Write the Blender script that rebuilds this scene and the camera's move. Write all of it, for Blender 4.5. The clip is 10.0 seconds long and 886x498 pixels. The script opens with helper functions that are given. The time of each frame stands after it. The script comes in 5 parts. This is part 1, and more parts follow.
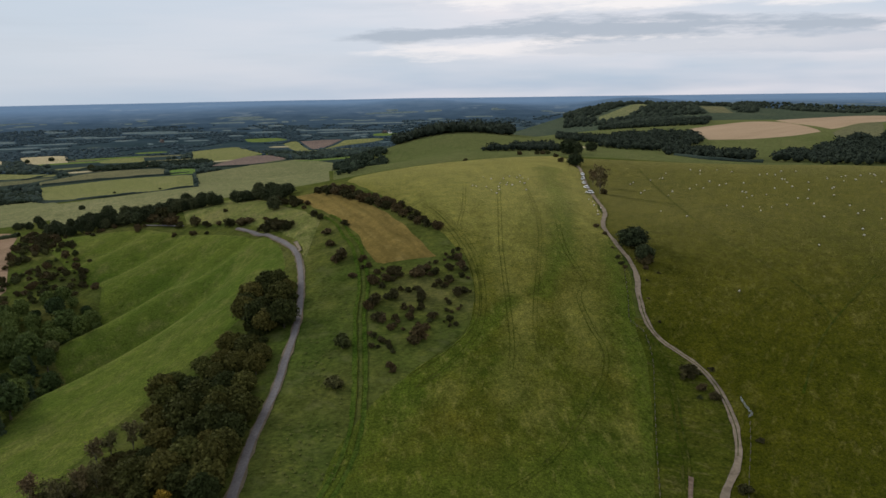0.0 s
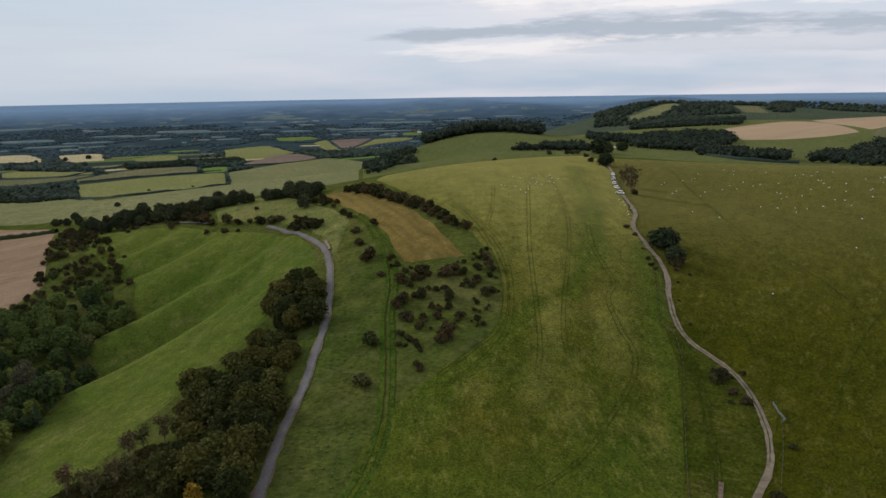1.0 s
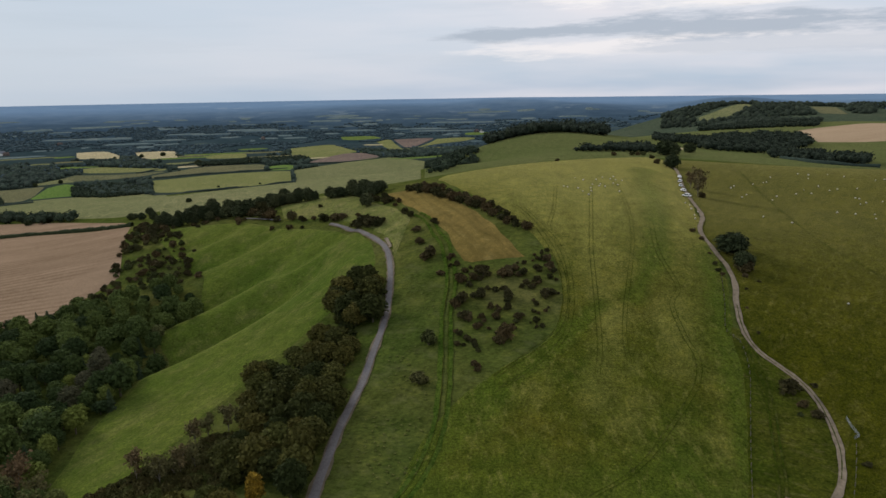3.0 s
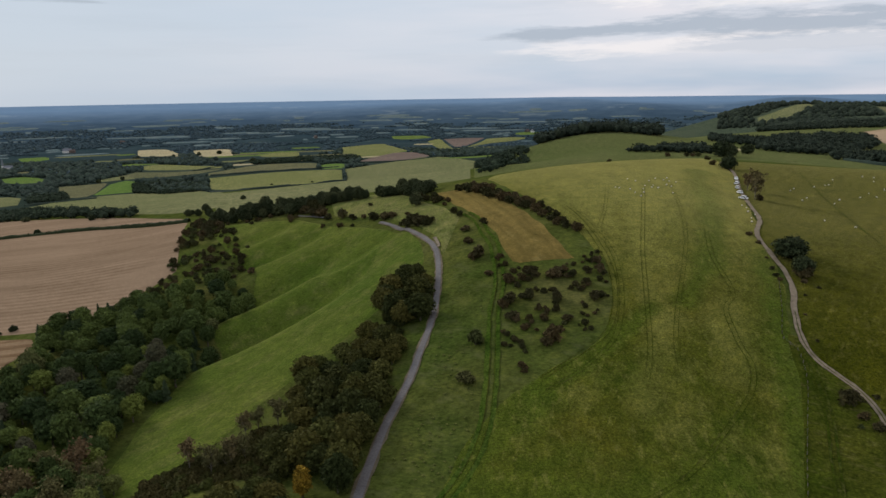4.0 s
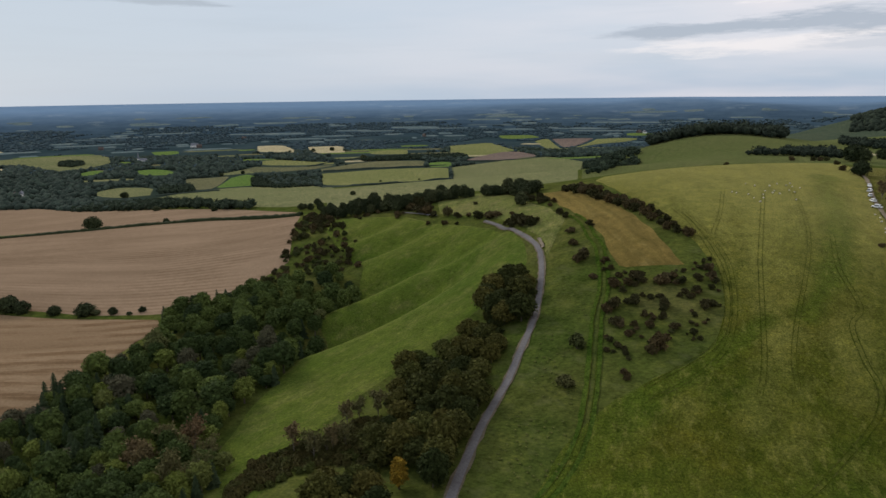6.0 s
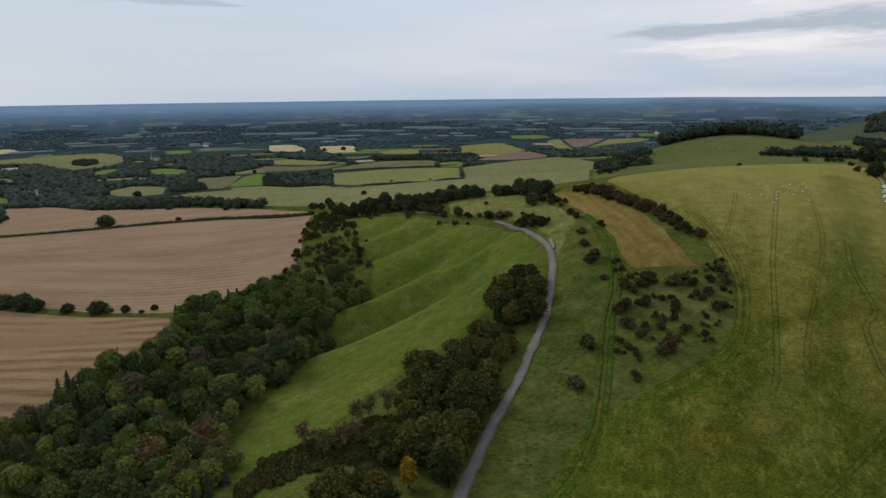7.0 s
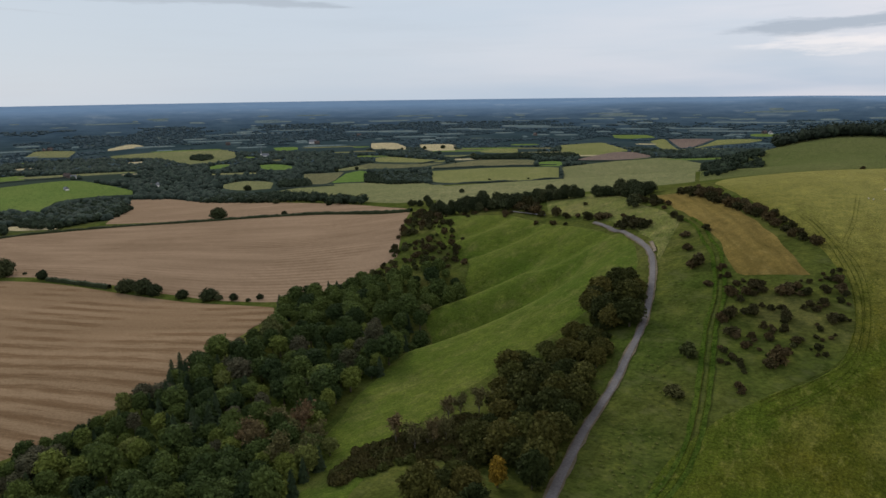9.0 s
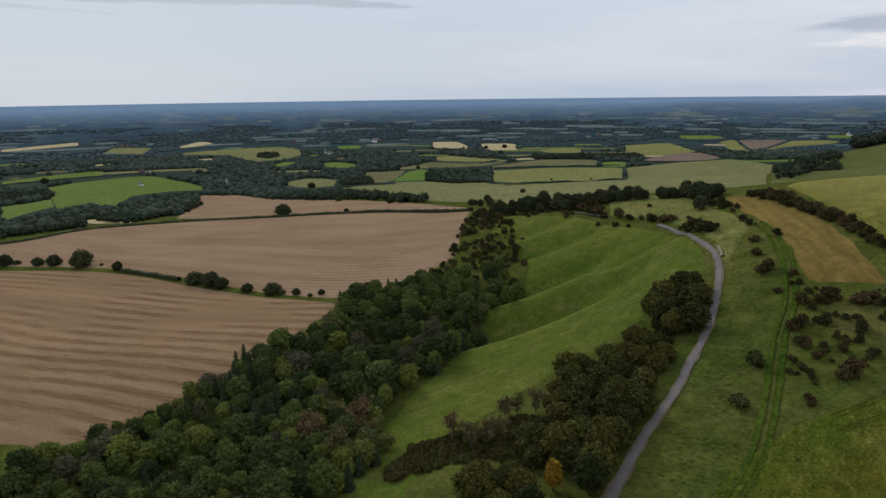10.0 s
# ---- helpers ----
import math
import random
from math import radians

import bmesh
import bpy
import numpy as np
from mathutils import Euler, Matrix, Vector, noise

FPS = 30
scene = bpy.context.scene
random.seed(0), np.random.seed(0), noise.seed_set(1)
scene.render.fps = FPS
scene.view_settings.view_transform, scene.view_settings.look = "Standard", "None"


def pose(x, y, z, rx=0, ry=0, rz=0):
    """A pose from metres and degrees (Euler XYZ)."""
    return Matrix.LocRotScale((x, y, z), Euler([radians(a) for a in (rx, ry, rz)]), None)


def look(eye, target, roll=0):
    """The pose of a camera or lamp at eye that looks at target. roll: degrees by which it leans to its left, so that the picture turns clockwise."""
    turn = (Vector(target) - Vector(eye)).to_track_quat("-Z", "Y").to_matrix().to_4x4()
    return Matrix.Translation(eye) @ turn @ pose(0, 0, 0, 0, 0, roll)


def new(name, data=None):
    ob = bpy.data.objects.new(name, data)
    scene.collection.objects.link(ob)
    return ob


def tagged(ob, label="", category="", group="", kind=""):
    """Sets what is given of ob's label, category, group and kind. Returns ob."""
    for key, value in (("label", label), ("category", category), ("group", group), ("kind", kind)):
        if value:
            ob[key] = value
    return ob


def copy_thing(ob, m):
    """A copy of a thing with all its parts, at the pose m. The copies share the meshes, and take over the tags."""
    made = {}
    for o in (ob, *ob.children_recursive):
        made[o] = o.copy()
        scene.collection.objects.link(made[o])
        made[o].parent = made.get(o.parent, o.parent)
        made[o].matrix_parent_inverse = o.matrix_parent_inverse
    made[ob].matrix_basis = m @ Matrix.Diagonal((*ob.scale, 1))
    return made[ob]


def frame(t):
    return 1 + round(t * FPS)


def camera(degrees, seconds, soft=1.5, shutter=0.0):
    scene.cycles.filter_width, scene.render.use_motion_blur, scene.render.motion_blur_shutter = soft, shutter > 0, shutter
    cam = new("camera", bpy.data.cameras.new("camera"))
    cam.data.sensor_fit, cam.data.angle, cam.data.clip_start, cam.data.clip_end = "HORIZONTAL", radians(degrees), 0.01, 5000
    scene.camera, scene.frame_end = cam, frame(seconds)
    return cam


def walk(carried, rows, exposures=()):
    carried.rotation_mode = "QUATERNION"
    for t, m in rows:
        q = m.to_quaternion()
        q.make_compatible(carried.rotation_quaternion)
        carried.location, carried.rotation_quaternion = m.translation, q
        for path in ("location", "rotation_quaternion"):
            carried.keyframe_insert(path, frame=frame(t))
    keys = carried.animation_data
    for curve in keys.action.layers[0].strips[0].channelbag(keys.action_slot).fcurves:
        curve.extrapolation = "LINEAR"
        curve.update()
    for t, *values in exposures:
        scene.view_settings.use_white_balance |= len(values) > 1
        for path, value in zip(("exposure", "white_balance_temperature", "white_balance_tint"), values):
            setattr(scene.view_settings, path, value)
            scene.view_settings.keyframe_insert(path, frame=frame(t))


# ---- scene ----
cam = camera(64.95, 10.0, soft=1.55)
EYE = 95.0
# seconds, yaw to the left, pitch, roll: the camera turns where it hovers
ROWS = [
    (0.0, 0.00, -13.00, -0.85),
    (0.5, 1.19, -13.00, -0.85),
    (1.0, 2.39, -13.02, -0.85),
    (1.5, 3.63, -13.02, -0.82),
    (2.0, 4.94, -13.01, -0.81),
    (2.2, 5.51, -13.00, -0.81),
    (3.3, 8.49, -12.95, -0.81),
    (3.5, 9.37, -12.95, -0.81),
    (4.0, 11.55, -12.93, -0.83),
    (4.5, 13.91, -12.91, -0.86),
    (5.0, 16.27, -12.89, -0.83),
    (5.5, 18.60, -12.88, -0.80),
    (5.7, 19.70, -12.88, -0.77),
    (6.8, 20.76, -12.88, -0.65),
    (7.0, 21.15, -12.88, -0.63),
    (7.5, 22.55, -12.88, -0.65),
    (8.0, 24.76, -12.88, -0.68),
    (8.5, 27.03, -12.89, -0.71),
    (9.0, 29.25, -12.89, -0.72),
    (9.5, 31.72, -12.89, -0.74),
    (10.0, 34.27, -12.89, -0.72),
]
walk(cam, [(t, pose(0, 0, EYE, 90 + pitch, 0, yaw) @ pose(0, 0, 0, 0, 0, roll)) for t, yaw, pitch, roll in ROWS],
     exposures=[(0.0, 0.0), (10.0, 0.0)])

# ---- light ----
SUN_ELEVATION, SUN_AZIMUTH = radians(26), radians(-62)


def node(tree, kind, **values):
    n = tree.nodes.new(kind)
    for key, value in values.items():
        n.inputs[key].default_value = value
    return n


def ramp(tree, source, stops):
    n = tree.nodes.new("ShaderNodeValToRGB")
    el = n.color_ramp.elements
    while len(el) < len(stops):
        el.new(0.5)
    for e, (at, colour) in zip(el, stops):
        e.position = at
        e.color = (*colour, 1) if len(colour) == 3 else colour
    tree.links.new(source, n.inputs[0])
    return n.outputs[0]


def calc(tree, op, a, b=None, c=None, clamp=False):
    n = tree.nodes.new("ShaderNodeMath")
    n.operation, n.use_clamp = op, clamp
    for i, v in enumerate((a, b, c)):
        if v is None:
            continue
        if isinstance(v, (int, float)):
            n.inputs[i].default_value = v
        else:
            tree.links.new(v, n.inputs[i])
    return n.outputs[0]


def blend(tree, factor, a, b, mode="MIX"):
    n = tree.nodes.new("ShaderNodeMix")
    n.data_type, n.blend_type = "RGBA", mode
    for i, v in ((0, factor), (6, a), (7, b)):
        if isinstance(v, (int, float)):
            n.inputs[i].default_value = v
        elif isinstance(v, tuple):
            n.inputs[i].default_value = (*v, 1)
        else:
            tree.links.new(v, n.inputs[i])
    return n.outputs[2]


def make_world():
    """An overcast sky: a clear sky mostly hidden by stratus, with streaks and one long grey bank of cloud."""
    world = bpy.data.worlds.new("overcast_sky")
    scene.world = world
    world.use_nodes = True
    t = world.node_tree
    t.nodes.clear()
    sky = t.nodes.new("ShaderNodeTexSky")
    sky.sky_type, sky.sun_disc = "NISHITA", False
    sky.sun_elevation, sky.sun_rotation = SUN_ELEVATION, SUN_AZIMUTH
    where = t.nodes.new("ShaderNodeTexCoord").outputs["Generated"]
    xyz = t.nodes.new("ShaderNodeSeparateXYZ")
    t.links.new(where, xyz.inputs[0])
    x, y, z = xyz.outputs
    az = calc(t, "ARCTAN2", x, y)

    def streaks(sx, sz, scale, detail, rough, shift=0.0):
        c = t.nodes.new("ShaderNodeCombineXYZ")
        t.links.new(calc(t, "MULTIPLY", az, sx), c.inputs[0])
        t.links.new(calc(t, "MULTIPLY", z, sz), c.inputs[1])
        c.inputs[2].default_value = shift
        n = node(t, "ShaderNodeTexNoise", Scale=scale, Detail=detail, Roughness=rough)
        t.links.new(c.outputs[0], n.inputs["Vector"])
        return n.outputs[0]

    base = ramp(t, z, [(0.0, (0.42, 0.53, 0.67)), (0.012, (0.50, 0.59, 0.71)), (0.045, (0.59, 0.66, 0.76)), (0.11, (0.62, 0.69, 0.79)), (0.35, (0.71, 0.76, 0.84)), (1.0, (0.78, 0.83, 0.90))])
    soft = streaks(1.3, 9, 1.6, 4, 0.5)
    warm = calc(t, "MULTIPLY_ADD", az, 0.55, 0.55, clamp=True)
    base = blend(t, calc(t, "MULTIPLY", ramp(t, soft, [(0.36, (0, 0, 0)), (0.66, (1, 1, 1))]), warm), base, (0.97, 0.88, 0.89))
    base = blend(t, calc(t, "MULTIPLY_ADD", az, -1.2, -0.10, clamp=True), base, (0.53, 0.615, 0.715))
    grey = streaks(2.6, 34, 1.7, 5, 0.55, 7.3)
    base = blend(t, calc(t, "MULTIPLY", ramp(t, grey, [(0.50, (0, 0, 0)), (0.75, (1, 1, 1))]), 0.3), base, (0.50, 0.57, 0.66))
    ragged = streaks(7, 45, 1.0, 6, 0.65, 3.1)

    def bank(az0, az1, z0, bow, half, strength, base, colour):
        """A long bank of cloud between two bearings, its middle at height z0, sagging by bow towards its ends."""
        mid, wide = (az0 + az1) / 2, (az1 - az0) / 2
        u = calc(t, "DIVIDE", calc(t, "SUBTRACT", az, mid), wide)
        u2 = calc(t, "MULTIPLY", u, u)
        centre = calc(t, "MULTIPLY_ADD", u2, -bow, z0)
        off = calc(t, "DIVIDE", calc(t, "ABSOLUTE", calc(t, "SUBTRACT", z, centre)), half)
        ends = calc(t, "SUBTRACT", 1.0, u2, clamp=True)
        d = calc(t, "SUBTRACT", calc(t, "ADD", calc(t, "POWER", ends, 0.6), calc(t, "MULTIPLY_ADD", ragged, 3.0, -1.5)), off)
        f = calc(t, "MULTIPLY", ramp(t, d, [(0.0, (0, 0, 0)), (0.5, (1, 1, 1))]), calc(t, "MULTIPLY", ramp(t, ends, [(0.0, (0, 0, 0)), (0.3, (1, 1, 1))]), strength))
        return blend(t, f, base, colour)

    base = bank(radians(-8), radians(30), 0.053, 0.004, 0.017, 0.6, base, (1.0, 0.94, 0.93))
    base = bank(radians(-4), radians(60), 0.122, 0.0, 0.028, 0.8, base, (1.0, 0.95, 0.94))
    base = bank(radians(-10), radians(36), 0.0775, 0.014, 0.0165, 0.9, base, (0.43, 0.49, 0.58))
    base = bank(radians(4), radians(52), 0.050, 0.006, 0.016, 0.6, base, (0.50, 0.56, 0.66))
    base = bank(radians(-66), radians(-34), 0.118, 0.012, 0.0075, 0.8, base, (0.42, 0.48, 0.56))
    base = bank(radians(-90), radians(-55), 0.105, 0.012, 0.006, 0.6, base, (0.44, 0.50, 0.58))
    through_gaps = blend(t, 0.04, base, blend(t, 1.0, sky.outputs[0], (0.10, 0.10, 0.10), "MULTIPLY"))
    bg = t.nodes.new("ShaderNodeBackground")
    bg.inputs[1].default_value = 1.0
    t.links.new(through_gaps, bg.inputs[0])
    out = t.nodes.new("ShaderNodeOutputWorld")
    t.links.new(bg.outputs[0], out.inputs[0])


make_world()
sun = new("sun", bpy.data.lights.new("sun", "SUN"))
sun.data.energy, sun.data.angle, sun.data.color = 2.0, radians(16), (1.0, 0.92, 0.80)
sun.matrix_world = look((0, 0, 0), (-math.sin(SUN_AZIMUTH) * math.cos(SUN_ELEVATION), -math.cos(SUN_AZIMUTH) * math.cos(SUN_ELEVATION), -math.sin(SUN_ELEVATION)))

# ---- lie of the land ----
# rounded hills and hollows: x, y, height, radius
HOME_HILLS = [(290, 620, 128, 700), (-300, 110, -24, 150), (-200, 250, 50, 110), (110, 150, -21, 80), (290, 620, -15, 80), (-120, 160, -22, 80), (280, 430, 13, 80), (90, 510, 14, 80), (80, 390, -15, 80), (50, 270, 3, 80), (90, 670, -24, 80), (-150, 280, -36, 80), (260, 150, 11, 150), (370, 570, -13, 80), (-190, 120, -26, 80), (-120, 0, -8, 80), (-130, 80, 27, 80), (-60, 300, 3, 80)]
COOMBE_AND_SCARP = [(0, 380, 33, 110), (510, -610, 74, 320), (-610, 1310, -30, 320), (0, -600, 67, 320), (-260, 970, -41, 110), (-170, 1590, -19, 150), (-420, 910, 14, 220), (800, 0, 37, 80), (-230, 430, 11, 80), (-640, -770, 19, 220), (-160, 1290, -21, 80), (-1060, 750, -7, 150), (-310, 1470, -19, 150), (-280, 300, -28, 80), (-780, 330, 6, 80), (-420, 910, -28, 80), (-900, 1070, -8, 480), (-140, 990, -15, 80), (-200, 2290, -10, 320), (-140, 350, -9, 80), (-300, 490, -4, 80)]
FAR_DOWNS = [(820, 2150, 71, 480), (2120, 2120, 62, 1000), (420, 910, -27, 220), (0, 1150, -2, 80), (0, 2500, -15, 220), (1070, 1190, 32, 220), (1550, 2210, 28, 150), (480, 2250, 27, 150), (650, 2620, 23, 150), (400, 1240, 3, 220), (330, 1870, -13, 110), (1350, 2900, -10, 220), (490, 1520, 10, 320), (670, 740, -7, 110), (0, 1150, 32, 110)]
HAZY_RIDGES = [(533, 2135, 20, 120), (820, 2190, 17, 150), (1000, 4150, 27, 150), (1200, 4090, 27, 150), (-150, 4390, 36, 250), (280, 3990, 30, 220), (1590, 3560, 24, 260), (760, 3420, 26, 160), (-900, 4100, 22, 300)]
PLAIN, FAR_START, FAR_END, FAR_TOP = -95.0, 2600.0, 4900.0, 28.0
# gullies down the side of the coombe: head, foot, depth, half width of the near and of the far bank
GULLIES = [((-97, 330), (-175, 244), 16.0, 7.5, 9.0), ((-122, 359), (-186, 289), 13.0, 6.5, 8.5), ((-144, 391), (-200, 339), 8.0, 5.0, 8.0), ((-92, 361), (-130, 321), 4.5, 4.0, 6.5), ((-176, 408), (-218, 364), 5.0, 4.0, 7.0)]


def height(x, y):
    """Height of the ground; works on numbers and on arrays."""
    x, y = np.asarray(x, float), np.asarray(y, float)
    z = np.full(np.broadcast(x, y).shape, PLAIN)
    for cx, cy, h, r in HOME_HILLS + COOMBE_AND_SCARP + FAR_DOWNS + HAZY_RIDGES:
        z = z + h * np.exp(-((x - cx) ** 2 + (y - cy) ** 2) / (2 * r * r))
    for (x0, y0), (x1, y1), h, near, far in GULLIES:
        dx, dy = x1 - x0, y1 - y0
        u = ((x - x0) * dx + (y - y0) * dy) / (dx * dx + dy * dy)
        across = ((x - x0) * dy - (y - y0) * dx) / math.hypot(dx, dy) + 2.5 * np.sin(u * 5.0)
        bank = np.where(across > 0, far, near)
        z = z - h * np.exp(-(across / bank) ** 2 / 2) * np.clip(1 - (2 * u - 1) ** 4, 0, 1) * (0.35 + 0.65 * np.clip(u, 0, 1))
    k = np.clip((np.hypot(x, y) - FAR_START) / (FAR_END - FAR_START), 0, 1)
    return z + (FAR_TOP - PLAIN) * k ** 1.5


def at(x, y):
    return float(height(x, y))


# ---- materials ----
def material(name, rough=0.9):
    m = bpy.data.materials.new(name)
    m.use_nodes = True
    b = m.node_tree.nodes["Principled BSDF"]
    b.inputs["Roughness"].default_value = rough
    b.inputs["Specular IOR Level"].default_value = 0.05
    return m, m.node_tree, b


def noise_at(t, scale, detail=4, rough=0.55, stretch=(1, 1, 1), turn=0.0, source="Object"):
    co = t.nodes.new("ShaderNodeTexCoord").outputs[source]
    mp = t.nodes.new("ShaderNodeMapping")
    mp.vector_type = "TEXTURE"
    mp.inputs["Rotation"].default_value = (0, 0, radians(turn))
    mp.inputs["Scale"].default_value = tuple(1 / v for v in stretch)
    t.links.new(co, mp.inputs[0])
    n = node(t, "ShaderNodeTexNoise", Scale=scale, Detail=detail, Roughness=rough)
    t.links.new(mp.outputs[0], n.inputs["Vector"])
    return n.outputs[0]


def bump(t, b, source, strength, distance):
    n = node(t, "ShaderNodeBump", Strength=strength, Distance=distance)
    t.links.new(source, n.inputs["Height"])
    t.links.new(n.outputs[0], b.inputs["Normal"])


def along(t, lines, edge):
    """1 on soft, ragged stripes along plan segments (from, to, half width), 0 away from them."""
    pos = t.nodes.new("ShaderNodeNewGeometry").outputs["Position"]
    xyz = t.nodes.new("ShaderNodeSeparateXYZ")
    t.links.new(pos, xyz.inputs[0])
    x, y = xyz.outputs[0], xyz.outputs[1]
    worst = None
    for (x0, y0), (x1, y1), half in lines:
        dx, dy = x1 - x0, y1 - y0
        n2 = dx * dx + dy * dy
        u = calc(t, "MULTIPLY_ADD", x, dx / n2, calc(t, "MULTIPLY_ADD", y, dy / n2, -(x0 * dx + y0 * dy) / n2), clamp=True)
        ex = calc(t, "MULTIPLY_ADD", u, -dx, calc(t, "SUBTRACT", x, x0))
        ey = calc(t, "MULTIPLY_ADD", u, -dy, calc(t, "SUBTRACT", y, y0))
        d = calc(t, "DIVIDE", calc(t, "SQRT", calc(t, "ADD", calc(t, "MULTIPLY", ex, ex), calc(t, "MULTIPLY", ey, ey))), half)
        worst = d if worst is None else calc(t, "MINIMUM", worst, d)
    return ramp(t, calc(t, "ADD", worst, calc(t, "MULTIPLY_ADD", edge, 2.0, -1.0)), [(0.25, (1, 1, 1)), (1.0, (0, 0, 0))])


def grass(name, green, olive, straw, patch=0.012, straw_at=0.62, tuft=0.45, streak=0.0, turn=0.0, sheen=0.0, straw_top=0.0, lush=(), dry_lines=(), rough=1.0):
    """Grazed chalk grass: broad patches of green and olive, straw-coloured seed heads, mottling and fine tufts."""
    m, t, b = material(name, 0.95)
    b.inputs["Specular IOR Level"].default_value = 0.0
    broad = noise_at(t, patch, 6, 0.65)
    c = ramp(t, broad, [(0.38, green), (0.62, olive)])
    seed = noise_at(t, patch * 5, 8, 0.75, (1.0, 0.5, 1.0), turn)
    dry = ramp(t, seed, [(straw_at - 0.08, (0, 0, 0)), (straw_at + 0.12, (1, 1, 1))])
    if straw_top:
        z = t.nodes.new("ShaderNodeSeparateXYZ")
        t.links.new(t.nodes.new("ShaderNodeNewGeometry").outputs["Position"], z.inputs[0])
        # straw grass towards the top, strengthened to paint the crest brighter than the foot
        crest = calc(t, "MULTIPLY_ADD", z.outputs[2], 1 / 34, -14 / 34, clamp=True)
        dry = calc(t, "ADD", calc(t, "MULTIPLY", dry, 0.7), calc(t, "MULTIPLY", crest, straw_top), clamp=True)
    ragged = noise_at(t, 0.05, 6, 0.7)
    if dry_lines:
        dry = calc(t, "ADD", dry, calc(t, "MULTIPLY", along(t, dry_lines, ragged), 0.45), clamp=True)
    wet = along(t, lush, ragged) if lush else None
    if wet:
        dry = calc(t, "MULTIPLY", dry, calc(t, "MULTIPLY_ADD", wet, -0.65, 1.0))
    c = blend(t, calc(t, "MULTIPLY", dry, 0.8), c, straw)
    if wet:
        c = blend(t, calc(t, "MULTIPLY", wet, 0.55), c, tuple(g * k for g, k in zip(green, (1.12, 1.32, 1.3))))
    mottle = noise_at(t, 0.16, 8, 0.78)
    c = blend(t, 0.75 * rough, c, ramp(t, mottle, [(0.35, (0.55, 0.62, 0.52)), (0.5, (1.0, 1.0, 1.0)), (0.67, (1.5, 1.4, 1.25))]), "MULTIPLY")
    fleck = ramp(t, noise_at(t, 0.42, 6, 0.7, (1.0, 0.38, 1.0), turn), [(0.54, (0, 0, 0)), (0.66, (1, 1, 1))])
    c = blend(t, calc(t, "MULTIPLY", fleck, 0.45 * rough), c, straw)
    dark = ramp(t, noise_at(t, 0.75, 6, 0.75, (1.0, 0.45, 1.0), turn + 8), [(0.36, (0.45, 0.52, 0.42)), (0.45, (1.0, 1.0, 1.0))])
    c = blend(t, 0.75 * rough, c, dark, "MULTIPLY")
    if streak:
        lines = noise_at(t, 0.30, 4, 0.65, (1.0, 0.08, 1.0), turn)
        c = blend(t, streak, c, ramp(t, lines, [(0.35, (0.55, 0.58, 0.55)), (0.65, (1.4, 1.38, 1.3))]), "MULTIPLY")
    grain = noise_at(t, 2.2, 4, 0.8, (1.0, 0.6, 1.0), turn)
    c = blend(t, 0.5 * rough, c, ramp(t, grain, [(0.34, (0.42, 0.45, 0.40)), (0.5, (0.95, 0.95, 0.95)), (0.58, (1.25, 1.22, 1.15)), (0.68, (2.3, 2.1, 1.8))]), "MULTIPLY")
    fine = noise_at(t, tuft, 5, 0.75)
    c = blend(t, 0.6 * rough, c, ramp(t, fine, [(0.36, (0.42, 0.46, 0.42)), (0.5, (1.0, 1.0, 1.0)), (0.65, (1.75, 1.65, 1.45))]), "MULTIPLY")
    t.links.new(c, b.inputs["Base Color"])
    b.inputs["Sheen Weight"].default_value = sheen
    b.inputs["Sheen Roughness"].default_value = 0.3
    b.inputs["Sheen Tint"].default_value = (1.0, 0.86, 0.38, 1)
    bump(t, b, fine, 0.6, 0.35)
    return m


def stubble(name, pale, brown, turn, pitch, contrast=0.8):
    """Harvested corn: rows of straw left by the combine, uneven in colour, with pale patches and a fine grain."""
    m, t, b = material(name, 0.95)
    b.inputs["Specular IOR Level"].default_value = 0.0
    co = t.nodes.new("ShaderNodeTexCoord").outputs["Object"]
    xyz = t.nodes.new("ShaderNodeSeparateXYZ")
    t.links.new(co, xyz.inputs[0])
    across = calc(t, "ADD", calc(t, "MULTIPLY", xyz.outputs[1], math.cos(radians(turn))), calc(t, "MULTIPLY", xyz.outputs[0], -math.sin(radians(turn))))
    drift = calc(t, "MULTIPLY", noise_at(t, 0.004, 1, 0.5), 36.0)
    wave = calc(t, "SINE", calc(t, "MULTIPLY", calc(t, "ADD", across, drift), 2 * math.pi / pitch))
    rows = noise_at(t, 5.5 / pitch, 5, 0.65, (0.018, 1.0, 1.0), turn)
    bands = noise_at(t, 0.35 / pitch, 4, 0.6, (0.08, 1.0, 1.0), turn)
    patches = noise_at(t, 0.018, 4, 0.6, (0.6, 1.0, 1.0), turn)
    worn = ramp(t, patches, [(0.46, (1, 1, 1)), (0.56, (0.10, 0.10, 0.10))])
    level = calc(t, "ADD", calc(t, "MULTIPLY_ADD", wave, 0.24, 0.5), calc(t, "MULTIPLY_ADD", rows, 1.5, -0.75))
    c = ramp(t, level, [(0.26, brown), (0.66, pale)])
    mean = tuple(0.30 * q + 0.70 * p for p, q in zip(pale, brown))
    c = blend(t, calc(t, "MULTIPLY", worn, contrast), mean, c)
    c = blend(t, 0.8 * contrast, c, ramp(t, bands, [(0.3, (0.70, 0.68, 0.64)), (0.7, (1.22, 1.22, 1.22))]), "MULTIPLY")
    fine = noise_at(t, 0.9, 5, 0.7)
    c = blend(t, 0.55, c, ramp(t, fine, [(0.3, (0.65, 0.65, 0.65)), (0.7, (1.35, 1.35, 1.35))]), "MULTIPLY")
    t.links.new(c, b.inputs["Base Color"])
    bump(t, b, fine, 0.6, 0.3)
    return m


